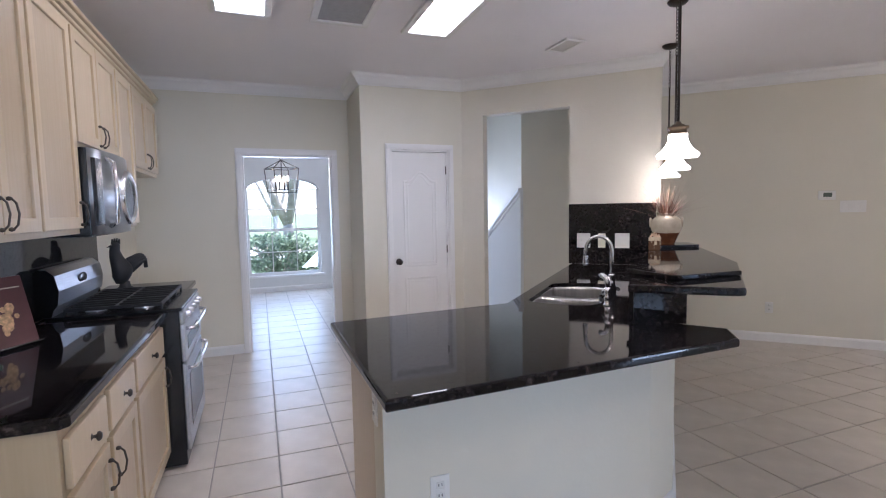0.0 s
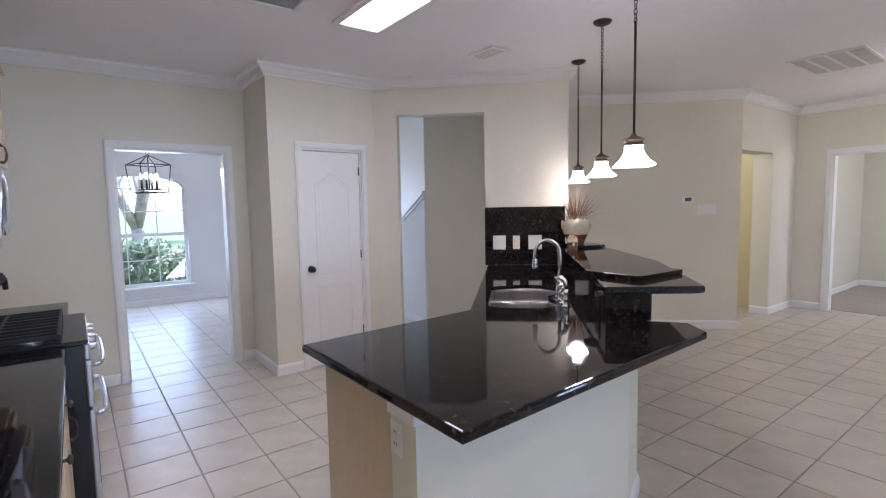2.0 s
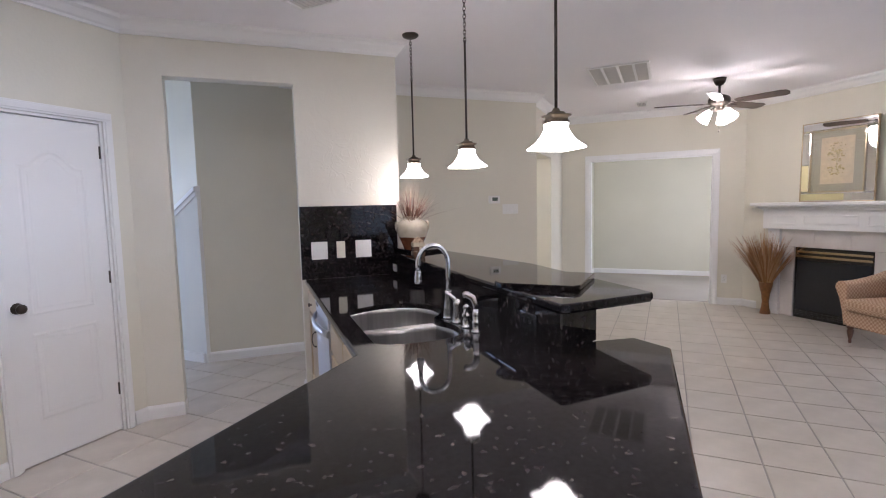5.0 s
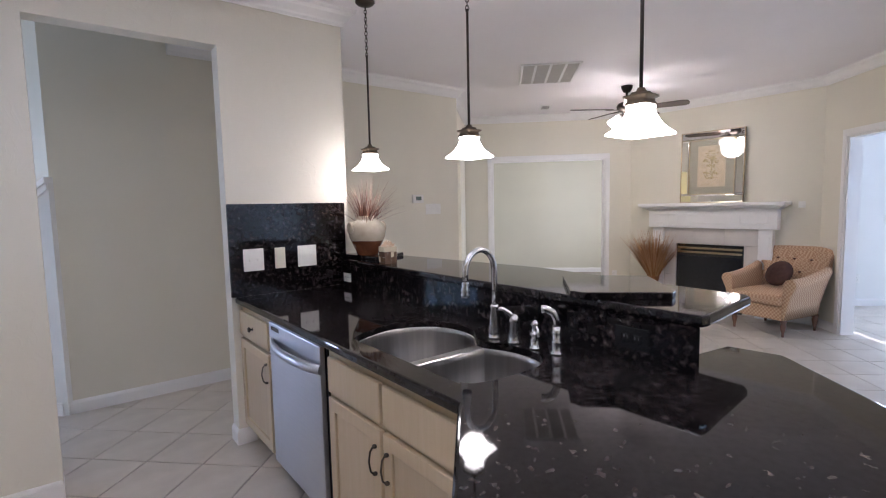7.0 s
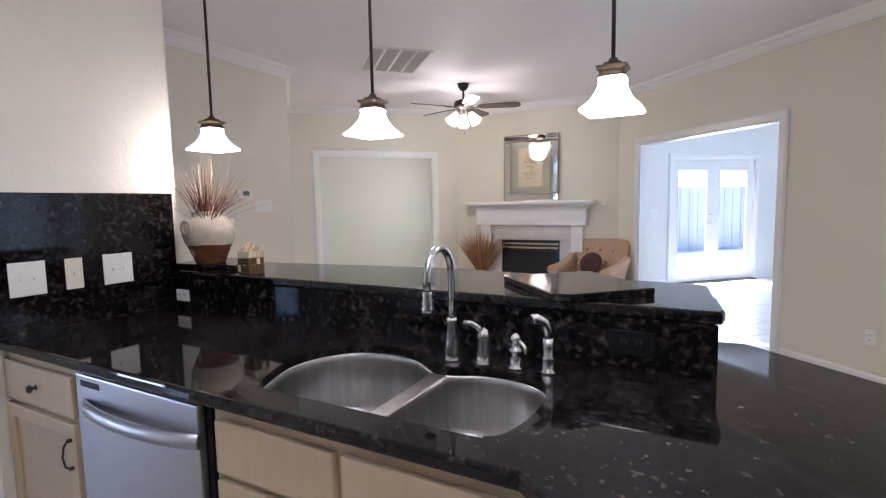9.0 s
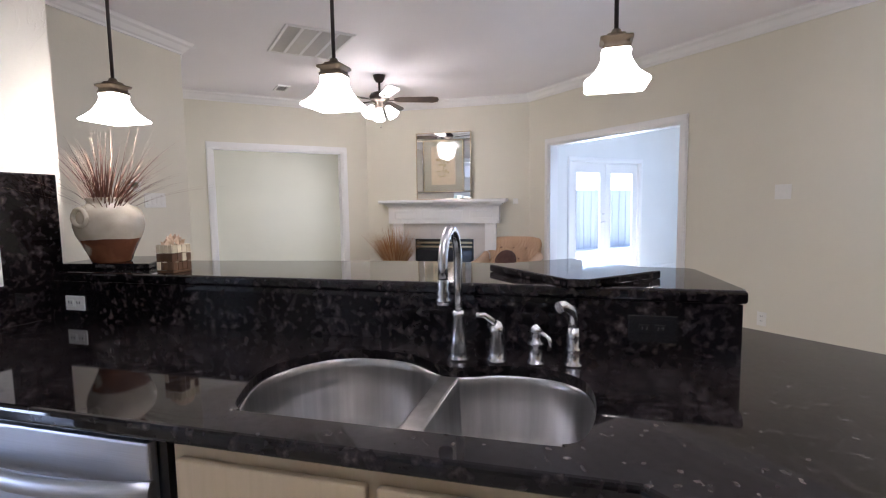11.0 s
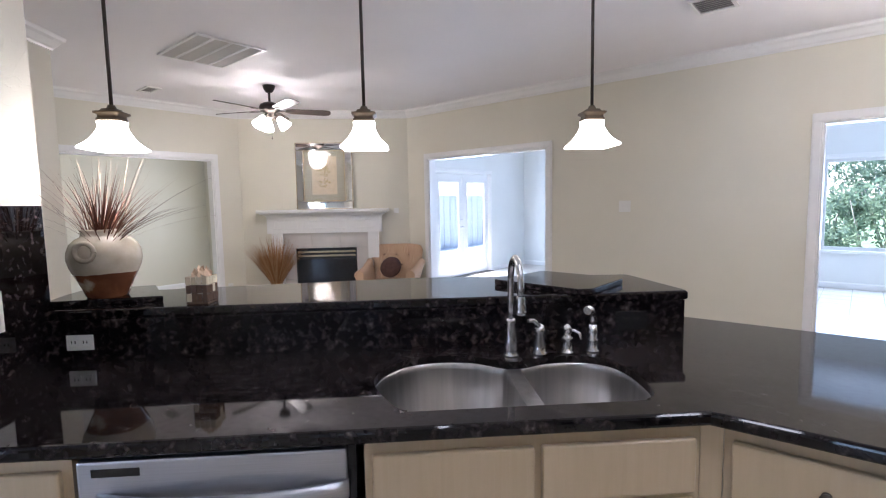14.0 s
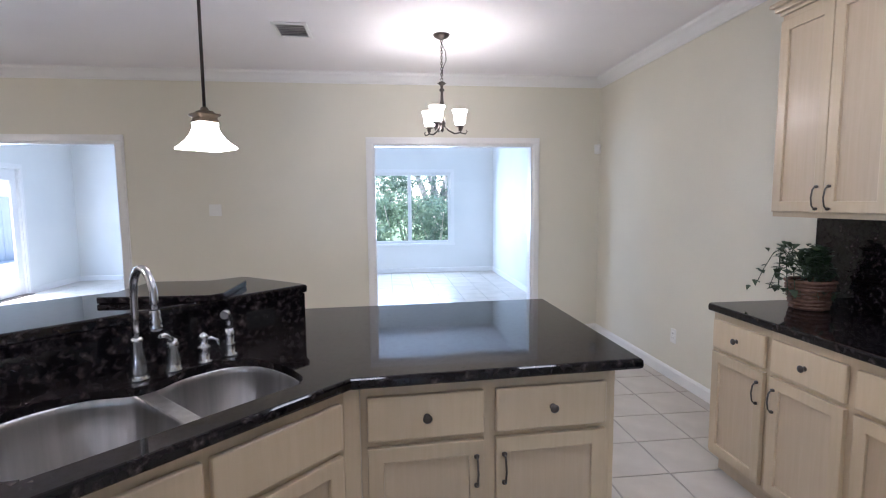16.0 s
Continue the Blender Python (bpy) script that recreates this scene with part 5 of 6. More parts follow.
part("flowers", bm, plain("pale_petal", (0.62, 0.45, 0.30), 0.7), r, "pale dried petals")

# ---- counter things by the range ----
def rooster(x, y):
    bm = B()
    z = 0.9115
    lathe(bm, [(0, 0), (0.055, 0), (0.058, 0.015), (0.045, 0.03), (0.03, 0.04), (0.025, 0.07), (0.0, 0.075)], 20)
    body = [(-0.02, 0, 0.06, 0.028), (-0.015, 0, 0.10, 0.05), (-0.005, 0, 0.14, 0.060), (-0.02, 0, 0.18, 0.050), (-0.038, 0, 0.22, 0.036), (-0.045, 0, 0.255, 0.028), (-0.04, 0, 0.285, 0.026), (-0.035, 0, 0.305, 0.012)]
    rows = []
    for bx, by, bz, rr in body:
        rows.append([bm.verts.new((bx + rr * math.cos(t), by + rr * 0.75 * math.sin(t), bz)) for t in [2 * math.pi * i / 14 for i in range(14)]])
    for p, q in zip(rows, rows[1:]):
        for i in range(14):
            f = bm.faces.new((p[i], p[(i + 1) % 14], q[(i + 1) % 14], q[i]))
            f.smooth = True
    bm.faces.new(rows[0][::-1]), bm.faces.new(rows[-1])
    # tail plumes, comb, beak and wattle
    for k in range(6):
        a = radians(25 + 17 * k)
        tube(bm, [(0.03, 0.006 * (k - 2.5), 0.13), (0.05 + 0.035 * math.cos(a), 0.008 * (k - 2.5), 0.15 + 0.05 * math.sin(a)), (0.085 + 0.03 * math.cos(a - 0.5), 0.008 * (k - 2.5), 0.165 + 0.055 * math.sin(a)), (0.105 + 0.02 * math.cos(a - 1.3), 0.007 * (k - 2.5), 0.15 + 0.05 * math.sin(a - 0.6))], 0.016, 8, 0.7)
    for k in range(4):
        tube(bm, [(-0.055 + 0.012 * k, 0, 0.295), (-0.053 + 0.013 * k, 0, 0.33 - 0.004 * abs(k - 1.5))], 0.008, 6, 0.5)
    tube(bm, [(-0.06, 0, 0.285), (-0.085, 0, 0.278)], 0.009, 6, 0.2)
    tube(bm, [(-0.06, 0, 0.275), (-0.066, 0, 0.25)], 0.008, 6, 0.7)
    return solid("rooster_figurine", bm, IRON, "dark cast metal rooster figurine on the worktop", "figurine", m=pose(x, y, z, 0, 0, 40) @ Matrix.Scale(1.16, 4))


rooster(-1.205, 2.60)

r = thing("cookbook", pose(-1.29, 1.15, 0.9115, -14, 0, 62), "framed cookbook cover leaning on a black stand", "book")
bm = B()
box(bm, -0.115, -0.012, 0.004, 0.115, 0.012, 0.295, 0.003)
part("cover", bm, plain("cover_maroon", (0.09, 0.025, 0.03), 0.3), r, "dark maroon cover")
bm = B()
box(bm, -0.118, -0.0135, 0.002, -0.100, -0.0120, 0.297), box(bm, -0.095, -0.0135, 0.245, 0.095, -0.0122, 0.25)
part("title_bar", bm, plain("cover_pale", (0.6, 0.55, 0.45), 0.4), r)
rng = random.Random(9)
bm = B()
for k in range(26):
    a, q = rng.uniform(0, 6.28), rng.random() ** 0.5
    cx, cz = 0.045 * q * math.cos(a) + 0.005, 0.13 + 0.07 * q * math.sin(a)
    w = rng.uniform(0.010, 0.022)
    bm.faces.new([bm.verts.new((cx + w * math.cos(t + a), -0.0130 - 0.00004 * k, cz + w * math.sin(t + a))) for t in [2 * math.pi * i / 7 for i in range(7)]])
part("dish_picture", bm, plain("dish_cream", (0.62, 0.40, 0.22), 0.5, 0, 0.5, 60), r, "cream and amber dish on the cover")
bm = B()
box(bm, -0.12, 0.013, 0.0, 0.12, 0.02, 0.18, 0.003), box(bm, -0.12, -0.03, -0.0, 0.12, 0.02, 0.008, 0.002)
part("stand", bm, BLACK, r)

# trailing plant in a basket
r = thing("potted_plant", pose(-1.22, 0.46, 0.9115), "trailing ivy in a woven basket on the worktop", "plant")
WICK = plain("wicker", (0.17, 0.09, 0.058), 0.7, 0, 0.3, 60)
for k in range(8):
    bm = B()
    rr = 0.075 + 0.022 * k / 7
    tube(bm, [(rr * (1 + 0.05 * (-1) ** (i + k)) * math.cos(2 * math.pi * i / 24), rr * (1 + 0.05 * (-1) ** (i + k)) * math.sin(2 * math.pi * i / 24), 0.012 + k * 0.018) for i in range(25)], 0.0095, 6, caps=False)
    part("basket_weave", bm, WICK, r)
bm = B()
lathe(bm, [(0, 0.0), (0.07, 0.0), (0.088, 0.125), (0, 0.125)], 20)
part("basket_core", bm, plain("wicker_dark", (0.08, 0.045, 0.03), 0.8), r)
LEAF = plain("ivy_leaf", (0.045, 0.075, 0.035), 0.4, 0, 0.3, 30)
rng = random.Random(12)
lv = B()
for k in range(26):
    a = rng.uniform(0, 2 * math.pi)
    reach = rng.uniform(0.10, 0.27)
    if math.cos(a) < -0.2:
        reach *= 0.45
    if math.sin(a) > 0.1:
        reach *= 0.6
    pts = []
    for j in range(7):
        u = j / 6
        pts.append(Vector((reach * u * math.cos(a + 0.3 * u), reach * u * math.sin(a + 0.3 * u), 0.13 + 0.17 * math.sin(math.pi * min(1, u * 0.9)) * rng.uniform(0.7, 1.2) - 0.10 * u * u)))
    pts = [Vector((min(0.13, max(-0.19, p.x)), min(0.07, p.y), max(0.02, p.z))) for p in pts]
    stems = B()
    tube(stems, pts, 0.002, 5)
    part("stem", stems, LEAF, r)
    for p in pts[1:]:
        for _ in range(3):
            c = p + Vector((rng.uniform(-1, 1), rng.uniform(-1, 1), rng.uniform(-0.6, 1))) * 0.024
            c.z = max(c.z, 0.015)
            d = Vector((rng.uniform(-1, 1), rng.uniform(-1, 1), rng.uniform(-0.6, 0.3))).normalized()
            e = d.cross(Vector((0, 0, 1)))
            if e.length < 0.1:
                continue
            e.normalize()
            s_ = rng.uniform(0.014, 0.026)
            nrm = Vector((0, 0, s_ * 0.25))
            lv.faces.new([lv.verts.new(c + v) for v in (-d * s_, -d * s_ * 0.5 + e * s_ * 0.8 + nrm, d * s_ * 0.4 + e * s_ * 0.5 + nrm, d * s_ * 1.2, d * s_ * 0.4 - e * s_ * 0.5 + nrm, -d * s_ * 0.5 - e * s_ * 0.8 + nrm)])
tagged(part("leaves", lv, LEAF, r, "small dark green ivy leaves"), kind="stuff")

# ---- living room ----
FP0, FP1 = (5.58, YS), (XE, -0.85)
MARBLE = paint("pale_marble", (0.62, 0.58, 0.54), 0.25, 0.06, 8, 0.03, 5)
m, FL = run(FP0, FP1)
r = thing("fireplace", m @ pose(0.022, 0, 0), "white painted fireplace mantel with pale marble surround and black firebox", "fireplace")
for x0, x1 in ((0.41, 0.56), (1.72, 1.87)):
    bm = B()
    box(bm, x0, 0.001, 0, x1, 0.085, 1.07, 0.004)
    box(bm, x0 - 0.008, 0.001, 0, x1 + 0.008, 0.095, 0.13, 0.004)
    box(bm, x0 + 0.03, 0.084, 0.2, x1 - 0.03, 0.092, 1.0, 0.004)
    part("pilaster", bm, WHITE, r)
slips = [(0.56 + 0.3867 * i, 0.56 + 0.3867 * (i + 1), 0.86, 1.071) for i in range(3)]
slips += [(x0, x1, z, z + 0.43) for x0, x1 in ((0.56, 0.722), (1.558, 1.72)) for z in (0.0, 0.43)]
for x0, x1, z0, z1 in slips:
    bm = B()
    box(bm, x0 + 0.0015, 0.001, z0 + 0.0015, x1 - 0.0015, 0.05, z1 - 0.0015, 0.001)
    part("marble_slip", bm, MARBLE, r)
bm = B()
box(bm, 0.36, 0.001, 1.072, 1.92, 0.11, 1.30, 0.004)
h = part("frieze", bm, WHITE, r)
for x0, x1 in ((0.45, 0.77), (0.85, 1.43), (1.51, 1.83)):
    bm = B()
    panel_frame(bm, x0, x1, 1.13, 1.245, 0.11, 0.008, 0.016)
    part("frieze_panel", bm, WHITE, h)
bm = B()
for z0, z1, o in ((1.30, 1.318, 0.015), (1.318, 1.338, 0.04), (1.338, 1.356, 0.075)):
    box(bm, 0.36 - o, 0.001, z0, 1.92 + o, 0.11 + o, z1, 0.007)
part("cornice", bm, WHITE, r)
bm = B()
box(bm, 0.255, 0.001, 1.356, 2.025, 0.225, 1.397, 0.008)
part("shelf", bm, WHITE, r)
bm = B()
box(bm, 0.724, 0.002, 0.0, 1.556, 0.03, 0.855, 0.003)
fb = part("firebox_frame", bm, BLACK, r)
bm = B()
box(bm, 0.75, 0.03, 0.10, 1.53, 0.034, 0.70, 0.002)
part("firebox_glass", bm, plain("dark_fire_glass", (0.015, 0.016, 0.02), 0.06), fb, "dark reflective glass")
for z in (0.735, 0.79):
    bm = B()
    box(bm, 0.74, 0.028, z, 1.54, 0.042, z + 0.03, 0.006)
    part("louver", bm, plain("brass_louver", (0.42, 0.34, 0.22), 0.2, 1.0), fb, "brass louver bar")
bm = B()
for k in range(3):
    box(bm, 0.74, 0.028, 0.03 + 0.022 * k, 1.54, 0.036, 0.043 + 0.022 * k, 0.002)
part("lower_louver", bm, IRON, fb)

MIRROR = plain("mirror", (0.85, 0.85, 0.85), 0.02, 1.0, 0.0)
GOLD = plain("champagne_gilt", (0.45, 0.36, 0.22), 0.35, 0.8)
r = thing("framed_picture", m @ pose(1.15, 0.055, 1.3975, 1.0), "botanical print in a mirrored frame leaning above the mantel", "picture")
PW, PH, MW = 0.385, 0.905, 0.105
for x0, x1, z0, z1 in ((-PW, PW, 0, MW), (-PW, PW, PH - MW, PH), (-PW, -PW + MW, MW, PH - MW), (PW - MW, PW, MW, PH - MW)):
    bm = B()
    box(bm, x0 + 0.006, -0.012, z0 + 0.006, x1 - 0.006, 0.012, z1 - 0.006, 0.008)
    part("mirror_strip", bm, MIRROR, r, "beveled mirror strip")
bm = B()
for x0, x1, z0, z1 in ((-PW, PW, 0, 0.008), (-PW, PW, PH - 0.008, PH), (-PW, -PW + 0.008, 0.008, PH - 0.008), (PW - 0.008, PW, 0.008, PH - 0.008),
                       (-PW + MW, PW - MW, MW, MW + 0.012), (-PW + MW, PW - MW, PH - MW - 0.012, PH - MW), (-PW + MW, -PW + MW + 0.012, MW, PH - MW), (PW - MW - 0.012, PW - MW, MW, PH - MW)):
    box(bm, x0, -0.014, z0, x1, 0.016, z1, 0.002)
part("gilt_edge", bm, GOLD, r)
bm = B()
box(bm, -PW + MW, -0.01, MW, PW - MW, 0.004, PH - MW)
part("mat", bm, plain("mat_taupe", (0.33, 0.31, 0.23), 0.6), r)
bm = B()
box(bm, -0.17, 0.004, 0.20, 0.17, 0.0055, 0.72)
pr = part("print", bm, plain("print_cream", (0.56, 0.47, 0.32), 0.6, 0, 0.1, 20), r)
rng = random.Random(21)
bm = B()
for k in range(90):
    a, q = rng.uniform(0, 6.28), rng.random() ** 0.6
    cx, cz = 0.10 * q * math.cos(a), (0.55 if k < 60 else 0.36) + (0.11 if k < 60 else 0.06) * q * math.sin(a)
    w = rng.uniform(0.006, 0.018)
    bm.faces.new([bm.verts.new((cx + w * math.cos(t + a), 0.0056 + 0.00002 * k, cz + w * 0.6 * math.sin(t + a))) for t in [2 * math.pi * i / 6 for i in range(6)]])
box(bm, -0.004, 0.0056, 0.36, 0.004, 0.0062, 0.55)
part("botanical", bm, plain("print_olive", (0.36, 0.29, 0.13), 0.7, 0, 0.5, 90), pr, "olive botanical motif")
bm = B()
box(bm, -PW + 0.09, 0.0165, MW - 0.02, PW - 0.09, 0.0185, PH - MW + 0.02)
gl = part("glazing", bm, PICGLASS, r)
gl.visible_shadow = False


def armchair(m):
    r = thing("armchair", m, "tufted tan woven armchair with turned wooden legs", "armchair")
    m_, nt, b = nodes("tan_weave")
    wv = tex(nt, "ShaderNodeTexChecker", 52)
    nn = tex(nt, "ShaderNodeTexNoise", 120)
    wv.inputs["Color1"].default_value = (0.43, 0.26, 0.155, 1)
    wv.inputs["Color2"].default_value = (0.60, 0.43, 0.285, 1)
    nt.links.new(wv.outputs["Color"], b.inputs["Base Color"])
    b.inputs["Roughness"].default_value = 0.9
    bump(nt, b, nn.outputs["Fac"], 0.4)
    LW = wood("turned_leg", (0.10, 0.04, 0.022), (0.16, 0.07, 0.04))
    # local: y is forward
    bm = B()
    box(bm, -0.285, -0.30, 0.165, 0.285, 0.345, 0.315, 0.03, 3)
    part("seat_frame", bm, m_, r)
    bm = B()
    box(bm, -0.268, -0.24, 0.316, 0.268, 0.385, 0.425, 0.045, 4)
    part("seat_cushion", bm, m_, r)
    bm = B()
    nx, nz = 14, 10
    grid = {}
    for f_, off in ((0, 0.0), (1, 0.13)):
        for i in range(nx + 1):
            for j in range(nz + 1):
                u, v = i / nx * 2 - 1, j / nz
                tuft = 0.032 * (math.cos(u * 3 * math.pi) * math.cos(v * 4 * math.pi)) if f_ == 0 and 0.2 < v < 0.98 else 0
                edge = 0.04 * (abs(u) ** 6 + max(0, v - 0.8) ** 2 * 10)
                wdt = 0.30 + 0.07 * v
                yy = -0.21 - 0.20 * v - off + (edge if f_ else -edge) + tuft + 0.07 * u * u * (1 - f_ * 0.3)
                grid[f_, i, j] = bm.verts.new((u * wdt, yy, 0.33 + 0.52 * v - 0.03 * abs(u) ** 4 * v))
    for f_ in (0, 1):
        for i in range(nx):
            for j in range(nz):
                fc = bm.faces.new((grid[f_, i, j], grid[f_, i + 1, j], grid[f_, i + 1, j + 1], grid[f_, i, j + 1]))
                fc.smooth = True
    for i in range(nx):
        bm.faces.new((grid[0, i, nz], grid[0, i + 1, nz], grid[1, i + 1, nz], grid[1, i, nz])), bm.faces.new((grid[0, i, 0], grid[0, i + 1, 0], grid[1, i + 1, 0], grid[1, i, 0]))
    for j in range(nz):
        for i in (0, nx):
            bm.faces.new((grid[0, i, j], grid[0, i, j + 1], grid[1, i, j + 1], grid[1, i, j]))
    bk = part("backrest", bm, m_, r, "button-tufted back")
    for u, v in ((-0.5, 0.75), (0, 0.75), (0.5, 0.75), (-0.25, 0.5), (0.25, 0.5)):
        bm = B()
        lathe(bm, [(0, -0.012), (0.016, -0.004), (0.016, 0.004), (0, 0.012)], 10, (u * 0.35, -0.19 - 0.20 * v + 0.02, 0.33 + 0.52 * v))
        part("button", bm, bpy.data.materials["turned_leg"], bk, "dark brown button")
    for s in (-1, 1):
        bm = B()
        n = 10
        rows = []
        for k in range(n + 1):
            u = k / n
            yy = 0.34 - 0.60 * u
            zt = 0.525 + 0.10 * u * u
            rad = 0.060 - 0.010 * u
            cx = 0.335 + 0.030 * u
            sec = [(0.262, 0.32), (cx - rad * 0.95, zt - 0.03)]
            sec += [(cx + rad * math.cos(radians(t)), zt + rad * math.sin(radians(t))) for t in (165, 130, 95, 60, 25, -10, -45)]
            sec += [(cx + 0.012, zt - 0.10), (0.312, 0.30), (0.290, 0.17)]
            rows.append([bm.verts.new((s * x, yy, z)) for x, z in sec])
        for p, q2 in zip(rows, rows[1:]):
            for i in range(12):
                f = bm.faces.new((p[i], p[(i + 1) % 12], q2[(i + 1) % 12], q2[i]))
                f.smooth = True
        bm.faces.new(rows[0]), bm.faces.new(rows[-1][::-1])
        part("arm", bm, m_, r)
    for lx in (-0.26, 0.26):
        for ly in (-0.27, 0.29):
            bm = B()
            lathe(bm, [(0, 0), (0.012, 0), (0.015, 0.02), (0.012, 0.03), (0.024, 0.08), (0.030, 0.12), (0.021, 0.132), (0.032, 0.145), (0.032, 0.172), (0, 0.172)], 14, (lx, ly, 0))
            part("leg", bm, LW, r)
    return r


CH = pose(5.44, -1.96, 0, 0, 0, 32) @ Matrix.Diagonal((1.0, 1.0, 1.05, 1))
armchair(CH)
bm = B()
lathe(bm, [(0, -0.055), (0.06, -0.05), (0.12, -0.03), (0.145, 0.0), (0.12, 0.03), (0.06, 0.05), (0.012, 0.042), (0, 0.04)], 24)
solid("throw_pillow", bm, plain("brown_velvet", (0.075, 0.035, 0.028), 0.9, 0, 0.2), "round dark brown throw pillow in the armchair", "pillow", m=CH @ pose(0.03, -0.10, 0.575, -62))

r = thing("floor_vase", pose(6.74, -1.05, 0), "tall amber floor vase beside the fireplace", "vase")
bm = B()
lathe(bm, [(0, 0), (0.06, 0), (0.062, 0.01), (0.045, 0.08), (0.038, 0.15), (0.05, 0.26), (0.075, 0.36), (0.08, 0.40), (0.07, 0.40), (0.04, 0.26), (0.0, 0.2)], 24)
part("body", bm, plain("amber_lacquer", (0.22, 0.09, 0.025), 0.3, 0, 0.3), r)
PAMP = [plain("pampas_rust", (0.34, 0.16, 0.06), 0.95), plain("pampas_tan", (0.48, 0.29, 0.14), 0.95)]
blades("pampas_grass", 640, 0.50, 0.75, 0.0062, PAMP, pose(6.74, -1.05, 0.40), "rust-brown pampas plumes in the floor vase", 0.8, 8, 0.045)

# thermostat, sensors and plates of the living room
TH0, TH1 = (5.34, 1.52), (2.755, 4.105)


def th_s(x):
    return (5.34 - x) * math.sqrt(2)


r = thing("thermostat", on_run(TH0, TH1, th_s(4.935), 1.51), "white digital wall thermostat", "thermostat")
bm = B()
box(bm, -0.07, 0.0, -0.045, 0.07, 0.026, 0.045, 0.006)
part("case", bm, PLASTIC, r)
bm = B()
box(bm, -0.038, 0.0262, -0.016, 0.032, 0.028, 0.024)
part("display", bm, plain("lcd", (0.10, 0.13, 0.10), 0.2), r, "dark green display")
bm = B()
for k in range(3):
    box(bm, -0.03 + 0.025 * k, 0.0258, -0.036, -0.012 + 0.025 * k, 0.029, -0.026, 0.001)
part("buttons", bm, PLASTIC, r)
plate(on_run(TH0, TH1, th_s(5.085), 1.398), 0.205, 0.115, 4, "rocker", None, "white four-gang rocker switch plate")
plate(on_run(TH0, TH1, th_s(4.62), 0.36), 0.072, 0.115, 1, "outlet")
plate(pose(2.534, YS, 1.387), 0.118, 0.115, 2, "toggle")

plate(pose(2.65, YS, 0.36), 0.072, 0.115, 1, "outlet")
plate(on_run((XE, -0.85), (XE, 1.575), 0.22, 0.36), 0.072, 0.115, 1, "outlet")
plate(pose(XW, -1.0, 0.36, 0, 0, -90), 0.072, 0.115, 1, "outlet")
plate(on_run(FP0, FP1, 0.18, 1.36), 0.07, 0.07, 1, "rocker")
r = thing("alarm_sensor", pose(XW + 0.03, YS + 0.03, 1.99, 0, 0, -45), "small white corner sensor on the wall", "sensor")
bm = B()
box(bm, -0.03, 0.0, -0.05, 0.03, 0.04, 0.05, 0.012, 3)
part("case", bm, PLASTIC, r)
bm = B()
box(bm, -0.018, 0.0395, -0.03, 0.018, 0.043, 0.02, 0.004)
part("lens", bm, WHITE, r)


# ---- windows and french door ----
FRAMEW = WHITE


def pane(parent, x0, x1, z0, z1, y=0.0):
    bm = B()
    box(bm, x0, y - 0.002, z0, x1, y + 0.002, z1)
    p = part("pane", bm, GLASS, parent)
    p.visible_shadow = False
    return p


# dining window: arched head, sashes with thin bars
m, W = run((0.74, 8.1), (-0.54, 8.1))
win = thing("window_1", m, "white arched-head double-hung window with thin bars", "window")
win["kind"] = "structure"
SP = 1.86


def arch_top(u):
    return SP + 0.22 * math.sqrt(max(0, 1 - (2 * u - 1) ** 2 * 0.999))


bm = B()
N = 24
lo = [(W * i / N, arch_top(i / N)) for i in range(N + 1)]
for i in range(N):
    vs = [(lo[i][0], lo[i][1]), (lo[i + 1][0], lo[i + 1][1]), (lo[i + 1][0], 2.10), (lo[i][0], 2.10)]
    a = [bm.verts.new((x, 0.0, z)) for x, z in vs]
    b = [bm.verts.new((x, -0.118, z)) for x, z in vs]
    bm.faces.new(a), bm.faces.new(b[::-1])
    for k in (0,):
        bm.faces.new((a[0], a[1], b[1], b[0]))
part("arch_spandrel", bm, WALL_SUN, win)
bm = B()
box(bm, 0.0, -0.10, 0.30, 0.045, -0.05, SP), box(bm, W - 0.045, -0.10, 0.30, W, -0.05, SP)
box(bm, 0.045, -0.10, 0.30, W - 0.045, -0.05, 0.35), box(bm, 0.045, -0.10, 1.10, W - 0.045, -0.05, 1.15)
for i in range(N):
    tube(bm, [(lo[i][0], -0.075, lo[i][1] - 0.01), (lo[i + 1][0], -0.075, lo[i + 1][1] - 0.01)], 0.02, 6)
part("window_frame", bm, WHITE, win)
for x in (W / 3, 2 * W / 3):
    bm = B()
    box(bm, x - 0.008, -0.085, 0.35, x + 0.008, -0.068, arch_top(x / W))
    part("glazing_bar", bm, WHITE, win)
for z in (0.72, 1.50, 1.86):
    bm = B()
    box(bm, 0.045, -0.084, z - 0.008, W - 0.045, -0.069, z + 0.008)
    part("glazing_bar", bm, WHITE, win)
pane(win, 0.04, W - 0.04, 0.34, 2.07, -0.077)
bm = B()
box(bm, -0.06, -0.05, 0.262, W + 0.06, 0.05, 0.299, 0.006)
part("window_sill", bm, WHITE, win)

m, W = run((-0.46, -7.4), (1.22, -7.4))
win = thing("window_2", m, "white two-light horizontal sliding window of the sunroom", "window")
win["kind"] = "structure"
bm = B()
for x0, x1, z0, z1 in ((0, 0.05, 0.60, 2.03), (W - 0.05, W, 0.60, 2.03), (0.05, W - 0.05, 0.60, 0.65), (0.05, W - 0.05, 1.98, 2.03), (W / 2 - 0.035, W / 2 + 0.035, 0.65, 1.98)):
    box(bm, x0, -0.10, z0, x1, -0.04, z1, 0.003)
part("window_frame", bm, WHITE, win)
pane(win, 0.04, W / 2, 0.64, 1.99, -0.07), pane(win, W / 2, W - 0.04, 0.64, 1.99, -0.075)
bm = B()
box(bm, -0.08, -0.035, 0.555, W + 0.08, 0.05, 0.599, 0.006)
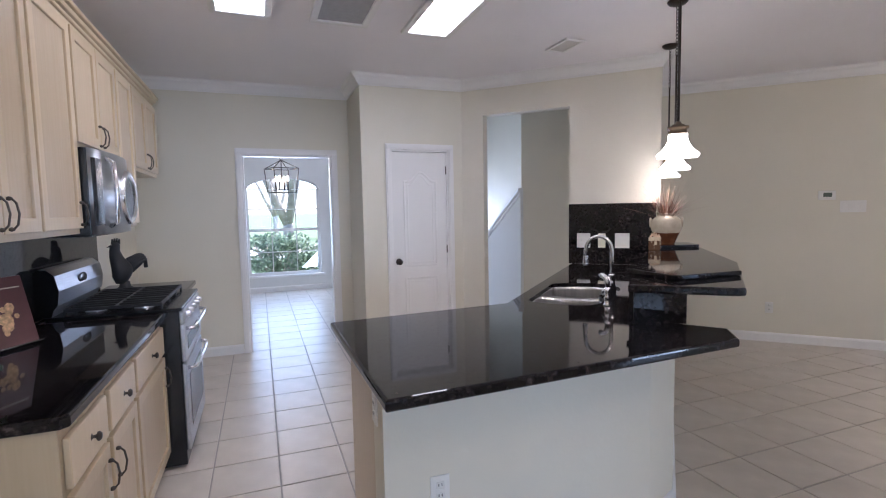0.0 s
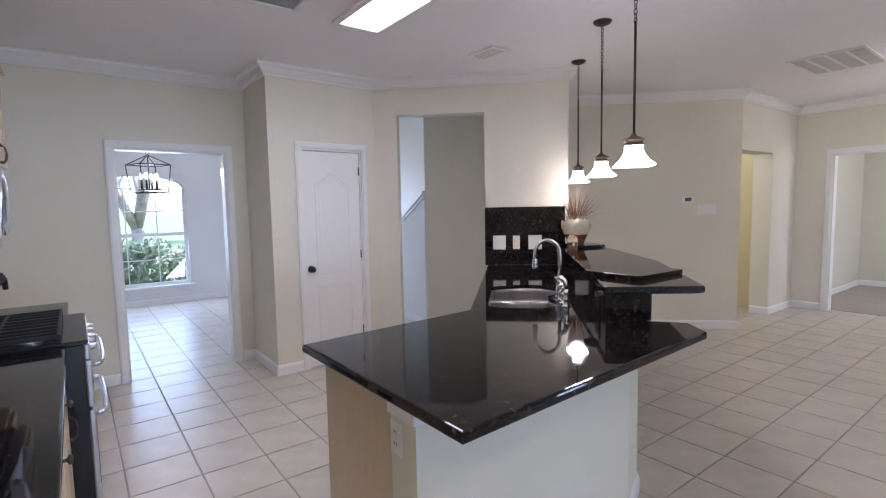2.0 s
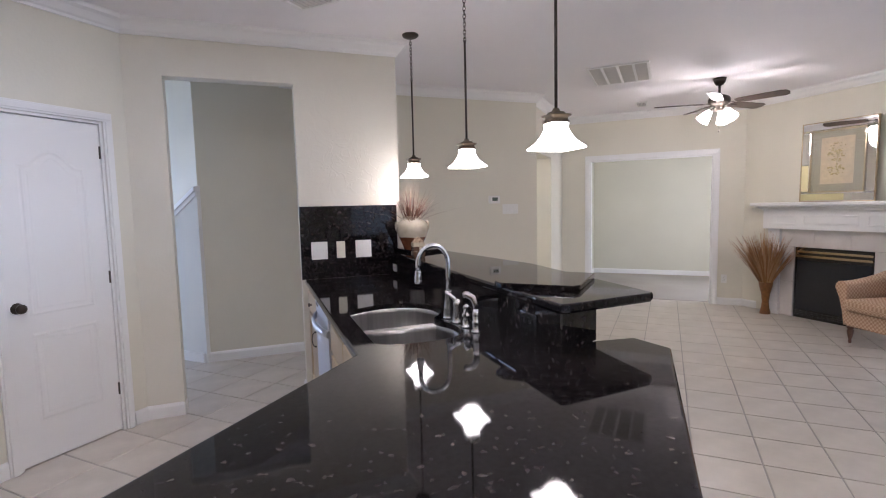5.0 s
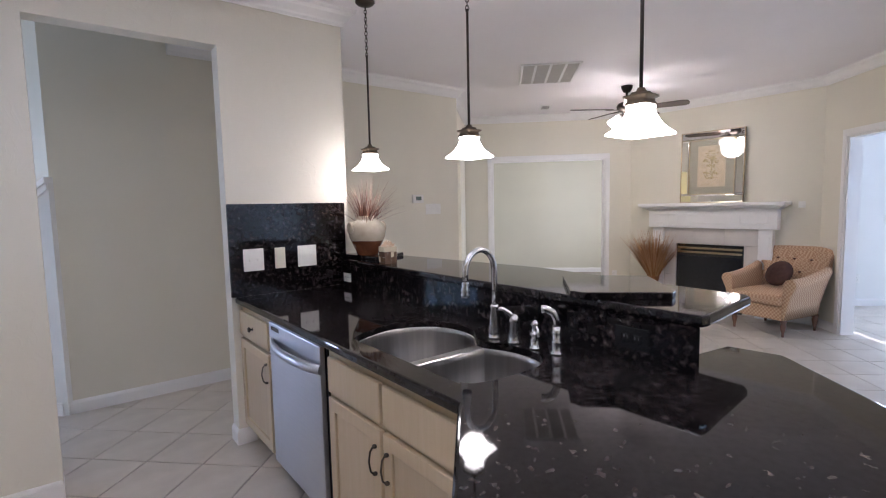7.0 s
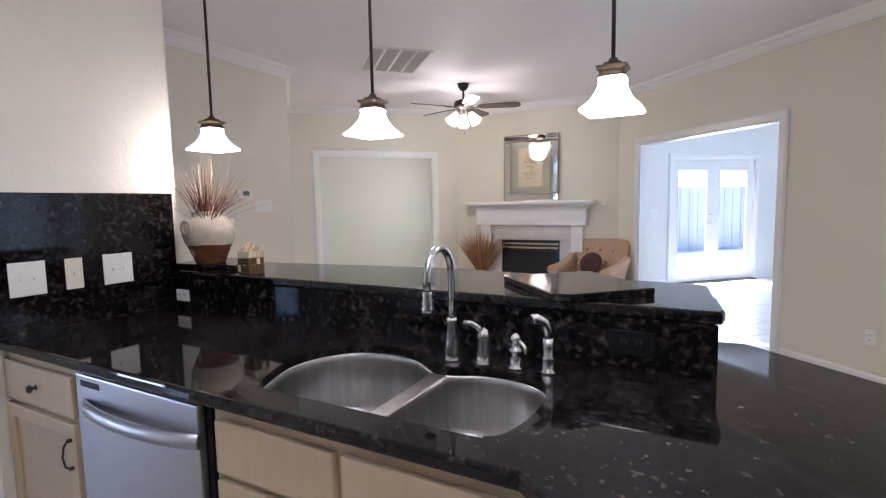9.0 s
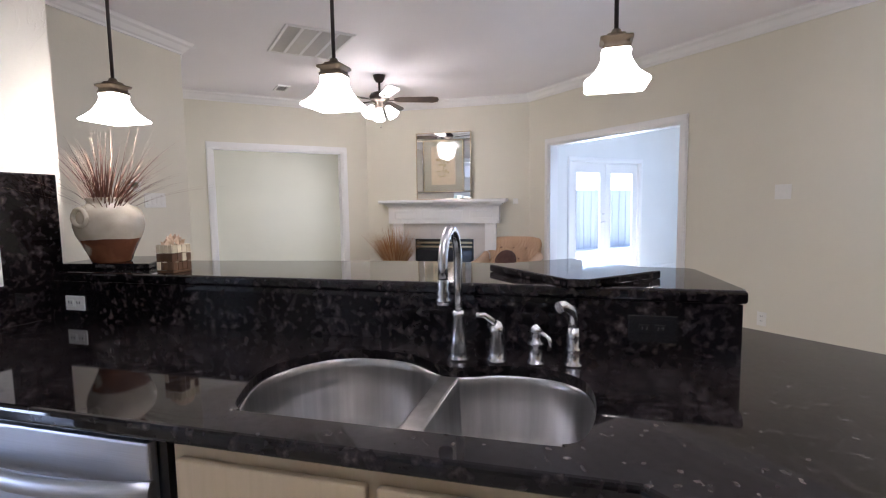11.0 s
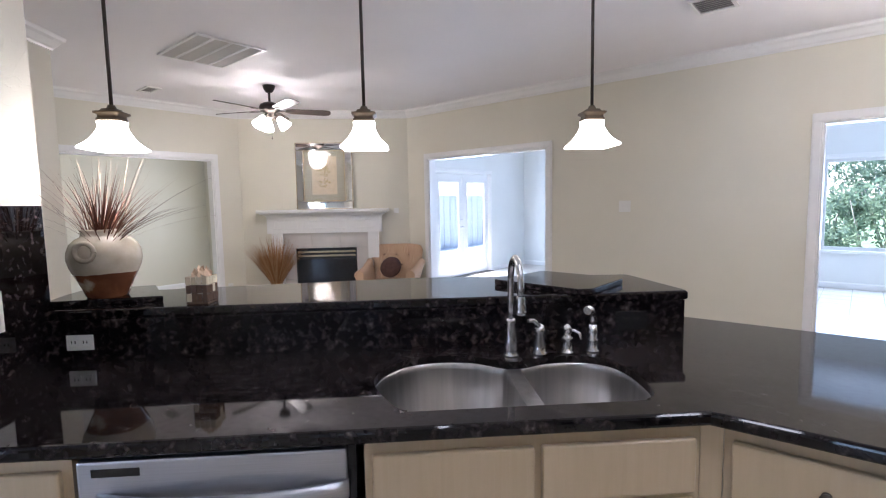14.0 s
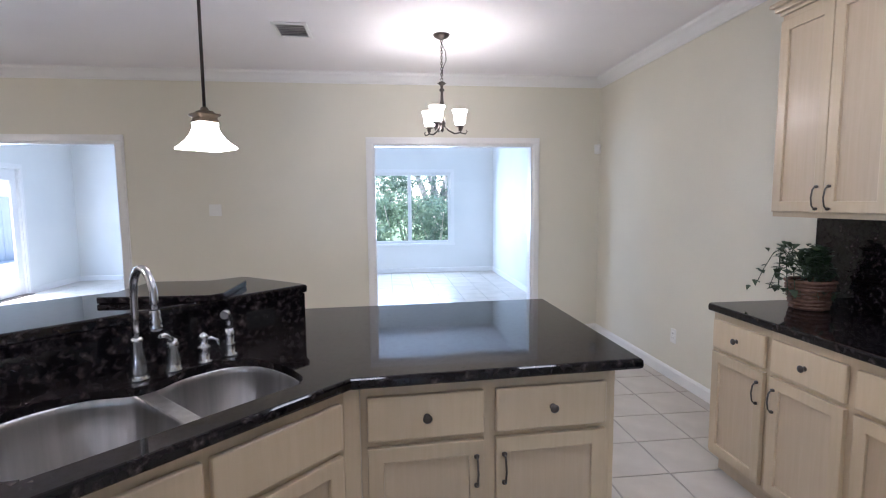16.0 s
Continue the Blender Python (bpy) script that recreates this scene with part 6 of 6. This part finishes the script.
part("window_sill", bm, WHITE, win)
bm = B()
for x0, x1, z0, z1 in ((-0.07, 0, 0.60, 2.03), (W, W + 0.07, 0.60, 2.03), (-0.07, W + 0.07, 2.03, 2.10)):
    box(bm, x0, 0.0, z0, x1, 0.018, z1, 0.004)
part("window_trim", bm, WHITE, win)

casing("door_casing_french", (6.7, -6.02), (6.7, -4.29), 2.035, 0.07)
m, W = run((6.7, -6.0), (6.7, -4.31))
for k, (x0, x1) in enumerate(((0.005, W / 2 - 0.003), (W / 2 + 0.003, W - 0.005))):
    d = thing("french_door", m, "closed white french door leaf with one tall glass pane", "door", "french door leaves")
    d["kind"] = "structure"
    sw = 0.115
    bm = B()
    for a0, a1, z0, z1 in ((x0, x0 + sw, 0.012, 2.015), (x1 - sw, x1, 0.012, 2.015), (x0 + sw, x1 - sw, 0.012, 0.25), (x0 + sw, x1 - sw, 1.86, 2.015)):
        box(bm, a0, -0.07, z0, a1, -0.03, z1, 0.003)
    part("leaf_frame", bm, WHITE, d)
    pane(d, x0 + sw - 0.005, x1 - sw + 0.005, 0.245, 1.865, -0.05)
    bm = B()
    for a0, a1, z0, z1 in ((x0 + sw, x0 + sw + 0.018, 0.25, 1.86), (x1 - sw - 0.018, x1 - sw, 0.25, 1.86), (x0 + sw, x1 - sw, 0.25, 0.268), (x0 + sw, x1 - sw, 1.842, 1.86)):
        box(bm, a0, -0.032, z0, a1, -0.022, z1, 0.003)
    part("glass_stop", bm, WHITE, d)
    bm = B()
    for q in range(5):
        box(bm, x0 + sw + 0.02, -0.046, 1.78 + q * 0.013, x1 - sw - 0.02, -0.036, 1.786 + q * 0.013)
    part("raised_blind", bm, plain("blind_grey", (0.4, 0.42, 0.42), 0.5), d, "raised grey blind")
    if k == 1:
        bm = B()
        tube(bm, [(x0 + 0.055, -0.03, 0.98), (x0 + 0.055, 0.02, 0.98), (x0 + 0.12, 0.025, 0.98), (x0 + 0.15, 0.02, 0.975)], 0.009, 8)
        lathe(bm, [(0, -0.01), (0.026, -0.01), (0.026, 0.01), (0, 0.01)], 16, (x0 + 0.055, -0.024, 1.12))
        part("door_lever", bm, CHROME, d)
bm = B()
box(bm, 6.60, -6.01, 0.001, 6.76, -4.30, 0.014, 0.003)
solid("threshold", bm, BRONZE, "dark bronze threshold under the french doors", "threshold", "structure")
plate(pose(6.7, -3.95, 1.15, 0, 0, 90), 0.12, 0.115, 2, "toggle")
plate(pose(6.7, -3.6, 0.36, 0, 0, 90), 0.072, 0.115, 1, "outlet")

# ---- outside ----
def ground_mat():
    m, nt, b = nodes("lawn")
    n = tex(nt, "ShaderNodeTexNoise", 2.5, detail=8)
    r = ramp(nt, n.outputs["Fac"], [(0.35, (0.05, 0.085, 0.035)), (0.65, (0.10, 0.14, 0.06))])
    nt.links.new(r.outputs[0], b.inputs["Base Color"])
    b.inputs["Roughness"].default_value = 0.95
    bump(nt, b, n.outputs["Fac"], 0.8, 0.05)
    return m


bm = B()
v = [bm.verts.new(p) for p in ((-400, -400, -0.16), (400, -400, -0.16), (400, 400, -0.16), (-400, 400, -0.16))]
bm.faces.new(v)
solid("ground", bm, ground_mat(), "grass ground round the house", "ground", "structure")
CONC = paint("concrete", (0.44, 0.43, 0.41), 0.85, 0.08, 40, 0.3)
bm = B()
box(bm, 6.9, -18.0, -0.14, 11.1, -2.0, -0.05, 0.01)
solid("patio", bm, CONC, "pale concrete patio outside the french door", "patio", "structure")
bm = B()
box(bm, -30, 16.5, -0.15, 30, 22.5, -0.12)
solid("road", bm, CONC, "sunlit pale concrete street", "road", "structure")
FENCE = wood("fence_cedar", (0.30, 0.325, 0.33), (0.40, 0.425, 0.43), 0.8)
f = thing("fence", pose(11.2, -20, -0.15), "weathered wooden board fence behind the patio", "fence")
bm = B()
box(bm, 0, 0.001, 0, 0.02, 0.151, 1.85, 0.003)
BOARD = mesh_of("board", bm, FENCE)
for k in range(132):
    ob = new("board", BOARD)
    ob.parent = f
    ob.location = (0.012 * (k % 2), k * 0.152, 0)
bm = B()
for z in (0.3, 1.5):
    box(bm, 0.035, 0, z, 0.08, 20.0, z + 0.09)
part("rail", bm, FENCE, f)

BARK = paint("bark", (0.36, 0.33, 0.29), 0.95, 0.3, 25, 0.9, 6)


def leaf_mat(name, c):
    m, nt, b = nodes(name)
    n = tex(nt, "ShaderNodeTexNoise", 3, detail=5)
    r = ramp(nt, n.outputs["Fac"], [(0.3, shade(c, 0.6)), (0.7, shade(c, 1.4))])
    nt.links.new(r.outputs[0], b.inputs["Base Color"])
    b.inputs["Roughness"].default_value = 0.55
    tr = nt.nodes.new("ShaderNodeBsdfTranslucent")
    nt.links.new(r.outputs[0], tr.inputs["Color"])
    mx = nt.nodes.new("ShaderNodeMixShader")
    mx.inputs[0].default_value = 0.45
    nt.links.new(b.outputs[0], mx.inputs[1])
    nt.links.new(tr.outputs[0], mx.inputs[2])
    nt.links.new(mx.outputs[0], nt.nodes["Material Output"].inputs["Surface"])
    return m


LEAFG = leaf_mat("leaf_green", (0.17, 0.24, 0.165))
LEAFD = leaf_mat("leaf_dark", (0.14, 0.20, 0.15))


def leaf_cloud(bm, rng, centre, rad, n, size):
    for _ in range(n):
        d = Vector((rng.gauss(0, 1), rng.gauss(0, 1), rng.gauss(0, 1))).normalized() * rng.random() ** 0.4
        c = Vector(centre) + Vector((d.x * rad[0], d.y * rad[1], d.z * rad[2]))
        a = Vector((rng.gauss(0, 1), rng.gauss(0, 1), rng.gauss(0, 1))).normalized()
        b = a.orthogonal().normalized()
        s = size * rng.uniform(0.6, 1.4)
        bm.faces.new([bm.verts.new(c + v) for v in (-a * s, b * s * 0.45, a * s, -b * s * 0.45)])


def tree(x, y, h, spread, seed, mat, clumps=26, per=150, label="broad-leaved tree with forked trunk and airy crown"):
    rng = random.Random(seed)
    r = thing("tree", pose(x, y, -0.16), label, "tree", "garden trees")
    bm = B()
    tips = []
    fork = h * 0.22
    tube(bm, [(0, 0, 0), (0.03, 0.02, fork * 0.5), (0.0, 0.05, fork)], 0.16, 10, 0.8)
    for k in range(5):
        a = 2 * math.pi * k / 5 + rng.uniform(-0.4, 0.4)
        o = spread * rng.uniform(0.35, 0.7)
        p = [Vector((0, 0.05, fork * 0.95))]
        for j in range(1, 6):
            u = j / 5
            p.append(Vector((o * u * math.cos(a) + rng.uniform(-0.1, 0.1), o * u * math.sin(a) + rng.uniform(-0.1, 0.1), fork + (h - fork) * 0.75 * u)))
        tube(bm, p, 0.10, 8, 0.25)
        for q in (p[3], p[4], p[5]):
            e = q + Vector((rng.uniform(-1, 1), rng.uniform(-1, 1), rng.uniform(0.2, 0.8))) * spread * 0.3
            tube(bm, [q, (q + e) / 2 + Vector((0, 0, 0.05)), e], 0.03, 6, 0.4)
            tips.append(e)
        tips.append(p[5])
    part("trunk", bm, BARK, r)
    bm = B()
    for k in range(clumps):
        t = tips[k % len(tips)]
        c = t + Vector((rng.uniform(-1, 1), rng.uniform(-1, 1), rng.uniform(-0.4, 0.7))) * spread * 0.22
        s = spread * rng.uniform(0.16, 0.3)
        leaf_cloud(bm, rng, c, (s, s, s * 0.6), per, 0.075)
    part("crown", bm, mat, r)
    return r


def shrub(x, y, w, h, seed, mat, label):
    rng = random.Random(seed)
    r = thing("shrub", pose(x, y, -0.16), label, "shrub", "garden shrubs")
    for k in range(7):
        bm = B()
        a = rng.uniform(0, 6.28)
        tube(bm, [(0.04 * math.cos(a), 0.04 * math.sin(a), 0), (w * 0.2 * math.cos(a), w * 0.2 * math.sin(a), h * 0.45), (w * 0.35 * math.cos(a), w * 0.35 * math.sin(a), h * 0.8)], 0.016, 6, 0.4)
        part("branch", bm, BARK, r)
    bm = B()
    for k in range(13):
        c = (rng.uniform(-0.4, 0.4) * w, rng.uniform(-0.35, 0.35) * w, h * rng.uniform(0.3, 0.9))
        leaf_cloud(bm, rng, c, (w * 0.22, w * 0.22, h * 0.15), 150, 0.05)
    tagged(part("leaves", bm, mat, r), kind="stuff")
    return r


for k, (x, y, w, h) in enumerate(((-0.9, 9.6, 1.1, 1.15), (-0.05, 9.5, 1.2, 1.2), (0.8, 9.7, 1.1, 1.1), (1.7, 9.6, 1.2, 1.2), (-1.9, 9.8, 1.2, 1.0))):
    shrub(x, y, w, h, 40 + k, LEAFG, "leafy green shrub under the dining window")
tree(0.35, 11.6, 6.0, 2.6, 4, LEAFG)
tree(-3.0, 13.5, 6.5, 2.8, 6, LEAFG)
tree(4.5, 13.0, 6.0, 2.6, 7, LEAFG)
for k, x in enumerate((-14, -9, -4.5, 0.5, 5, 10, 15)):
    tree(x, 27 + (k % 3) * 1.5, 6.5, 3.6, 60 + k, LEAFD, 30, 90, "far street tree with dense crown")
for k, (x, y, w, h) in enumerate(((-0.4, -9.3, 1.5, 1.7), (0.6, -9.6, 1.6, 1.9), (1.6, -9.4, 1.5, 1.6), (2.6, -9.6, 1.6, 1.9), (-1.5, -9.7, 1.6, 2.1), (-0.9, -10.8, 2.0, 3.2), (0.2, -11.0, 2.0, 2.7), (1.3, -10.9, 2.1, 3.4), (2.6, -11.0, 2.0, 3.0), (-2.2, -11.0, 2.0, 3.2))):
    shrub(x, y, w, h, 80 + k, LEAFG if k % 2 else LEAFD, "dense leafy shrub outside the sunroom window")
tree(-0.6, -12.2, 5.5, 2.6, 14, LEAFD)
tree(2.4, -12.8, 6.0, 2.8, 15, LEAFG)
tree(13.2, -5.5, 5.0, 2.4, 16, LEAFG)
tree(13.6, -9.0, 5.5, 2.6, 17, LEAFD)

# ---- floor tiles ----
def tile_mesh(w, h):
    bm = B()
    g = 0.004
    box(bm, g, g, -0.005, w - g, h - g, 0.0)
    top = [f for f in bm.faces if f.normal.z > 0.9]
    bmesh.ops.inset_region(bm, faces=top, thickness=0.003)
    for v in bm.verts:
        if v.co.z > -0.001 and (abs(v.co.x - g) < 1e-4 or abs(v.co.x - w + g) < 1e-4 or abs(v.co.y - g) < 1e-4 or abs(v.co.y - h + g) < 1e-4):
            v.co.z -= 0.002
    return mesh_of("tile", bm, TILE)


TX, TY = 0.352, 0.347
TM = tile_mesh(TX, TY)
rest = B()
count = 0
for i in range(-7, 29):
    for j in range(-26, 21):
        x, y = -0.275 + TX * i, 1.335 + TY * j
        near = -1.45 < x < 4.3 and -1.2 < y < 4.1 and not (0.2 < x < 1.2 and 0.1 < y < 0.7)
        if near and count < 300:
            ob = new("tile", TM)
            ob.parent = floor
            ob.location = (x, y, 0)
            count += 1
        else:
            box(rest, x + 0.004, y + 0.004, -0.005, x + TX - 0.004, y + TY - 0.004, -0.0005)
rt = part("tiles", rest, TILE, floor, "the further floor tiles")
rt["kind"] = "stuff"
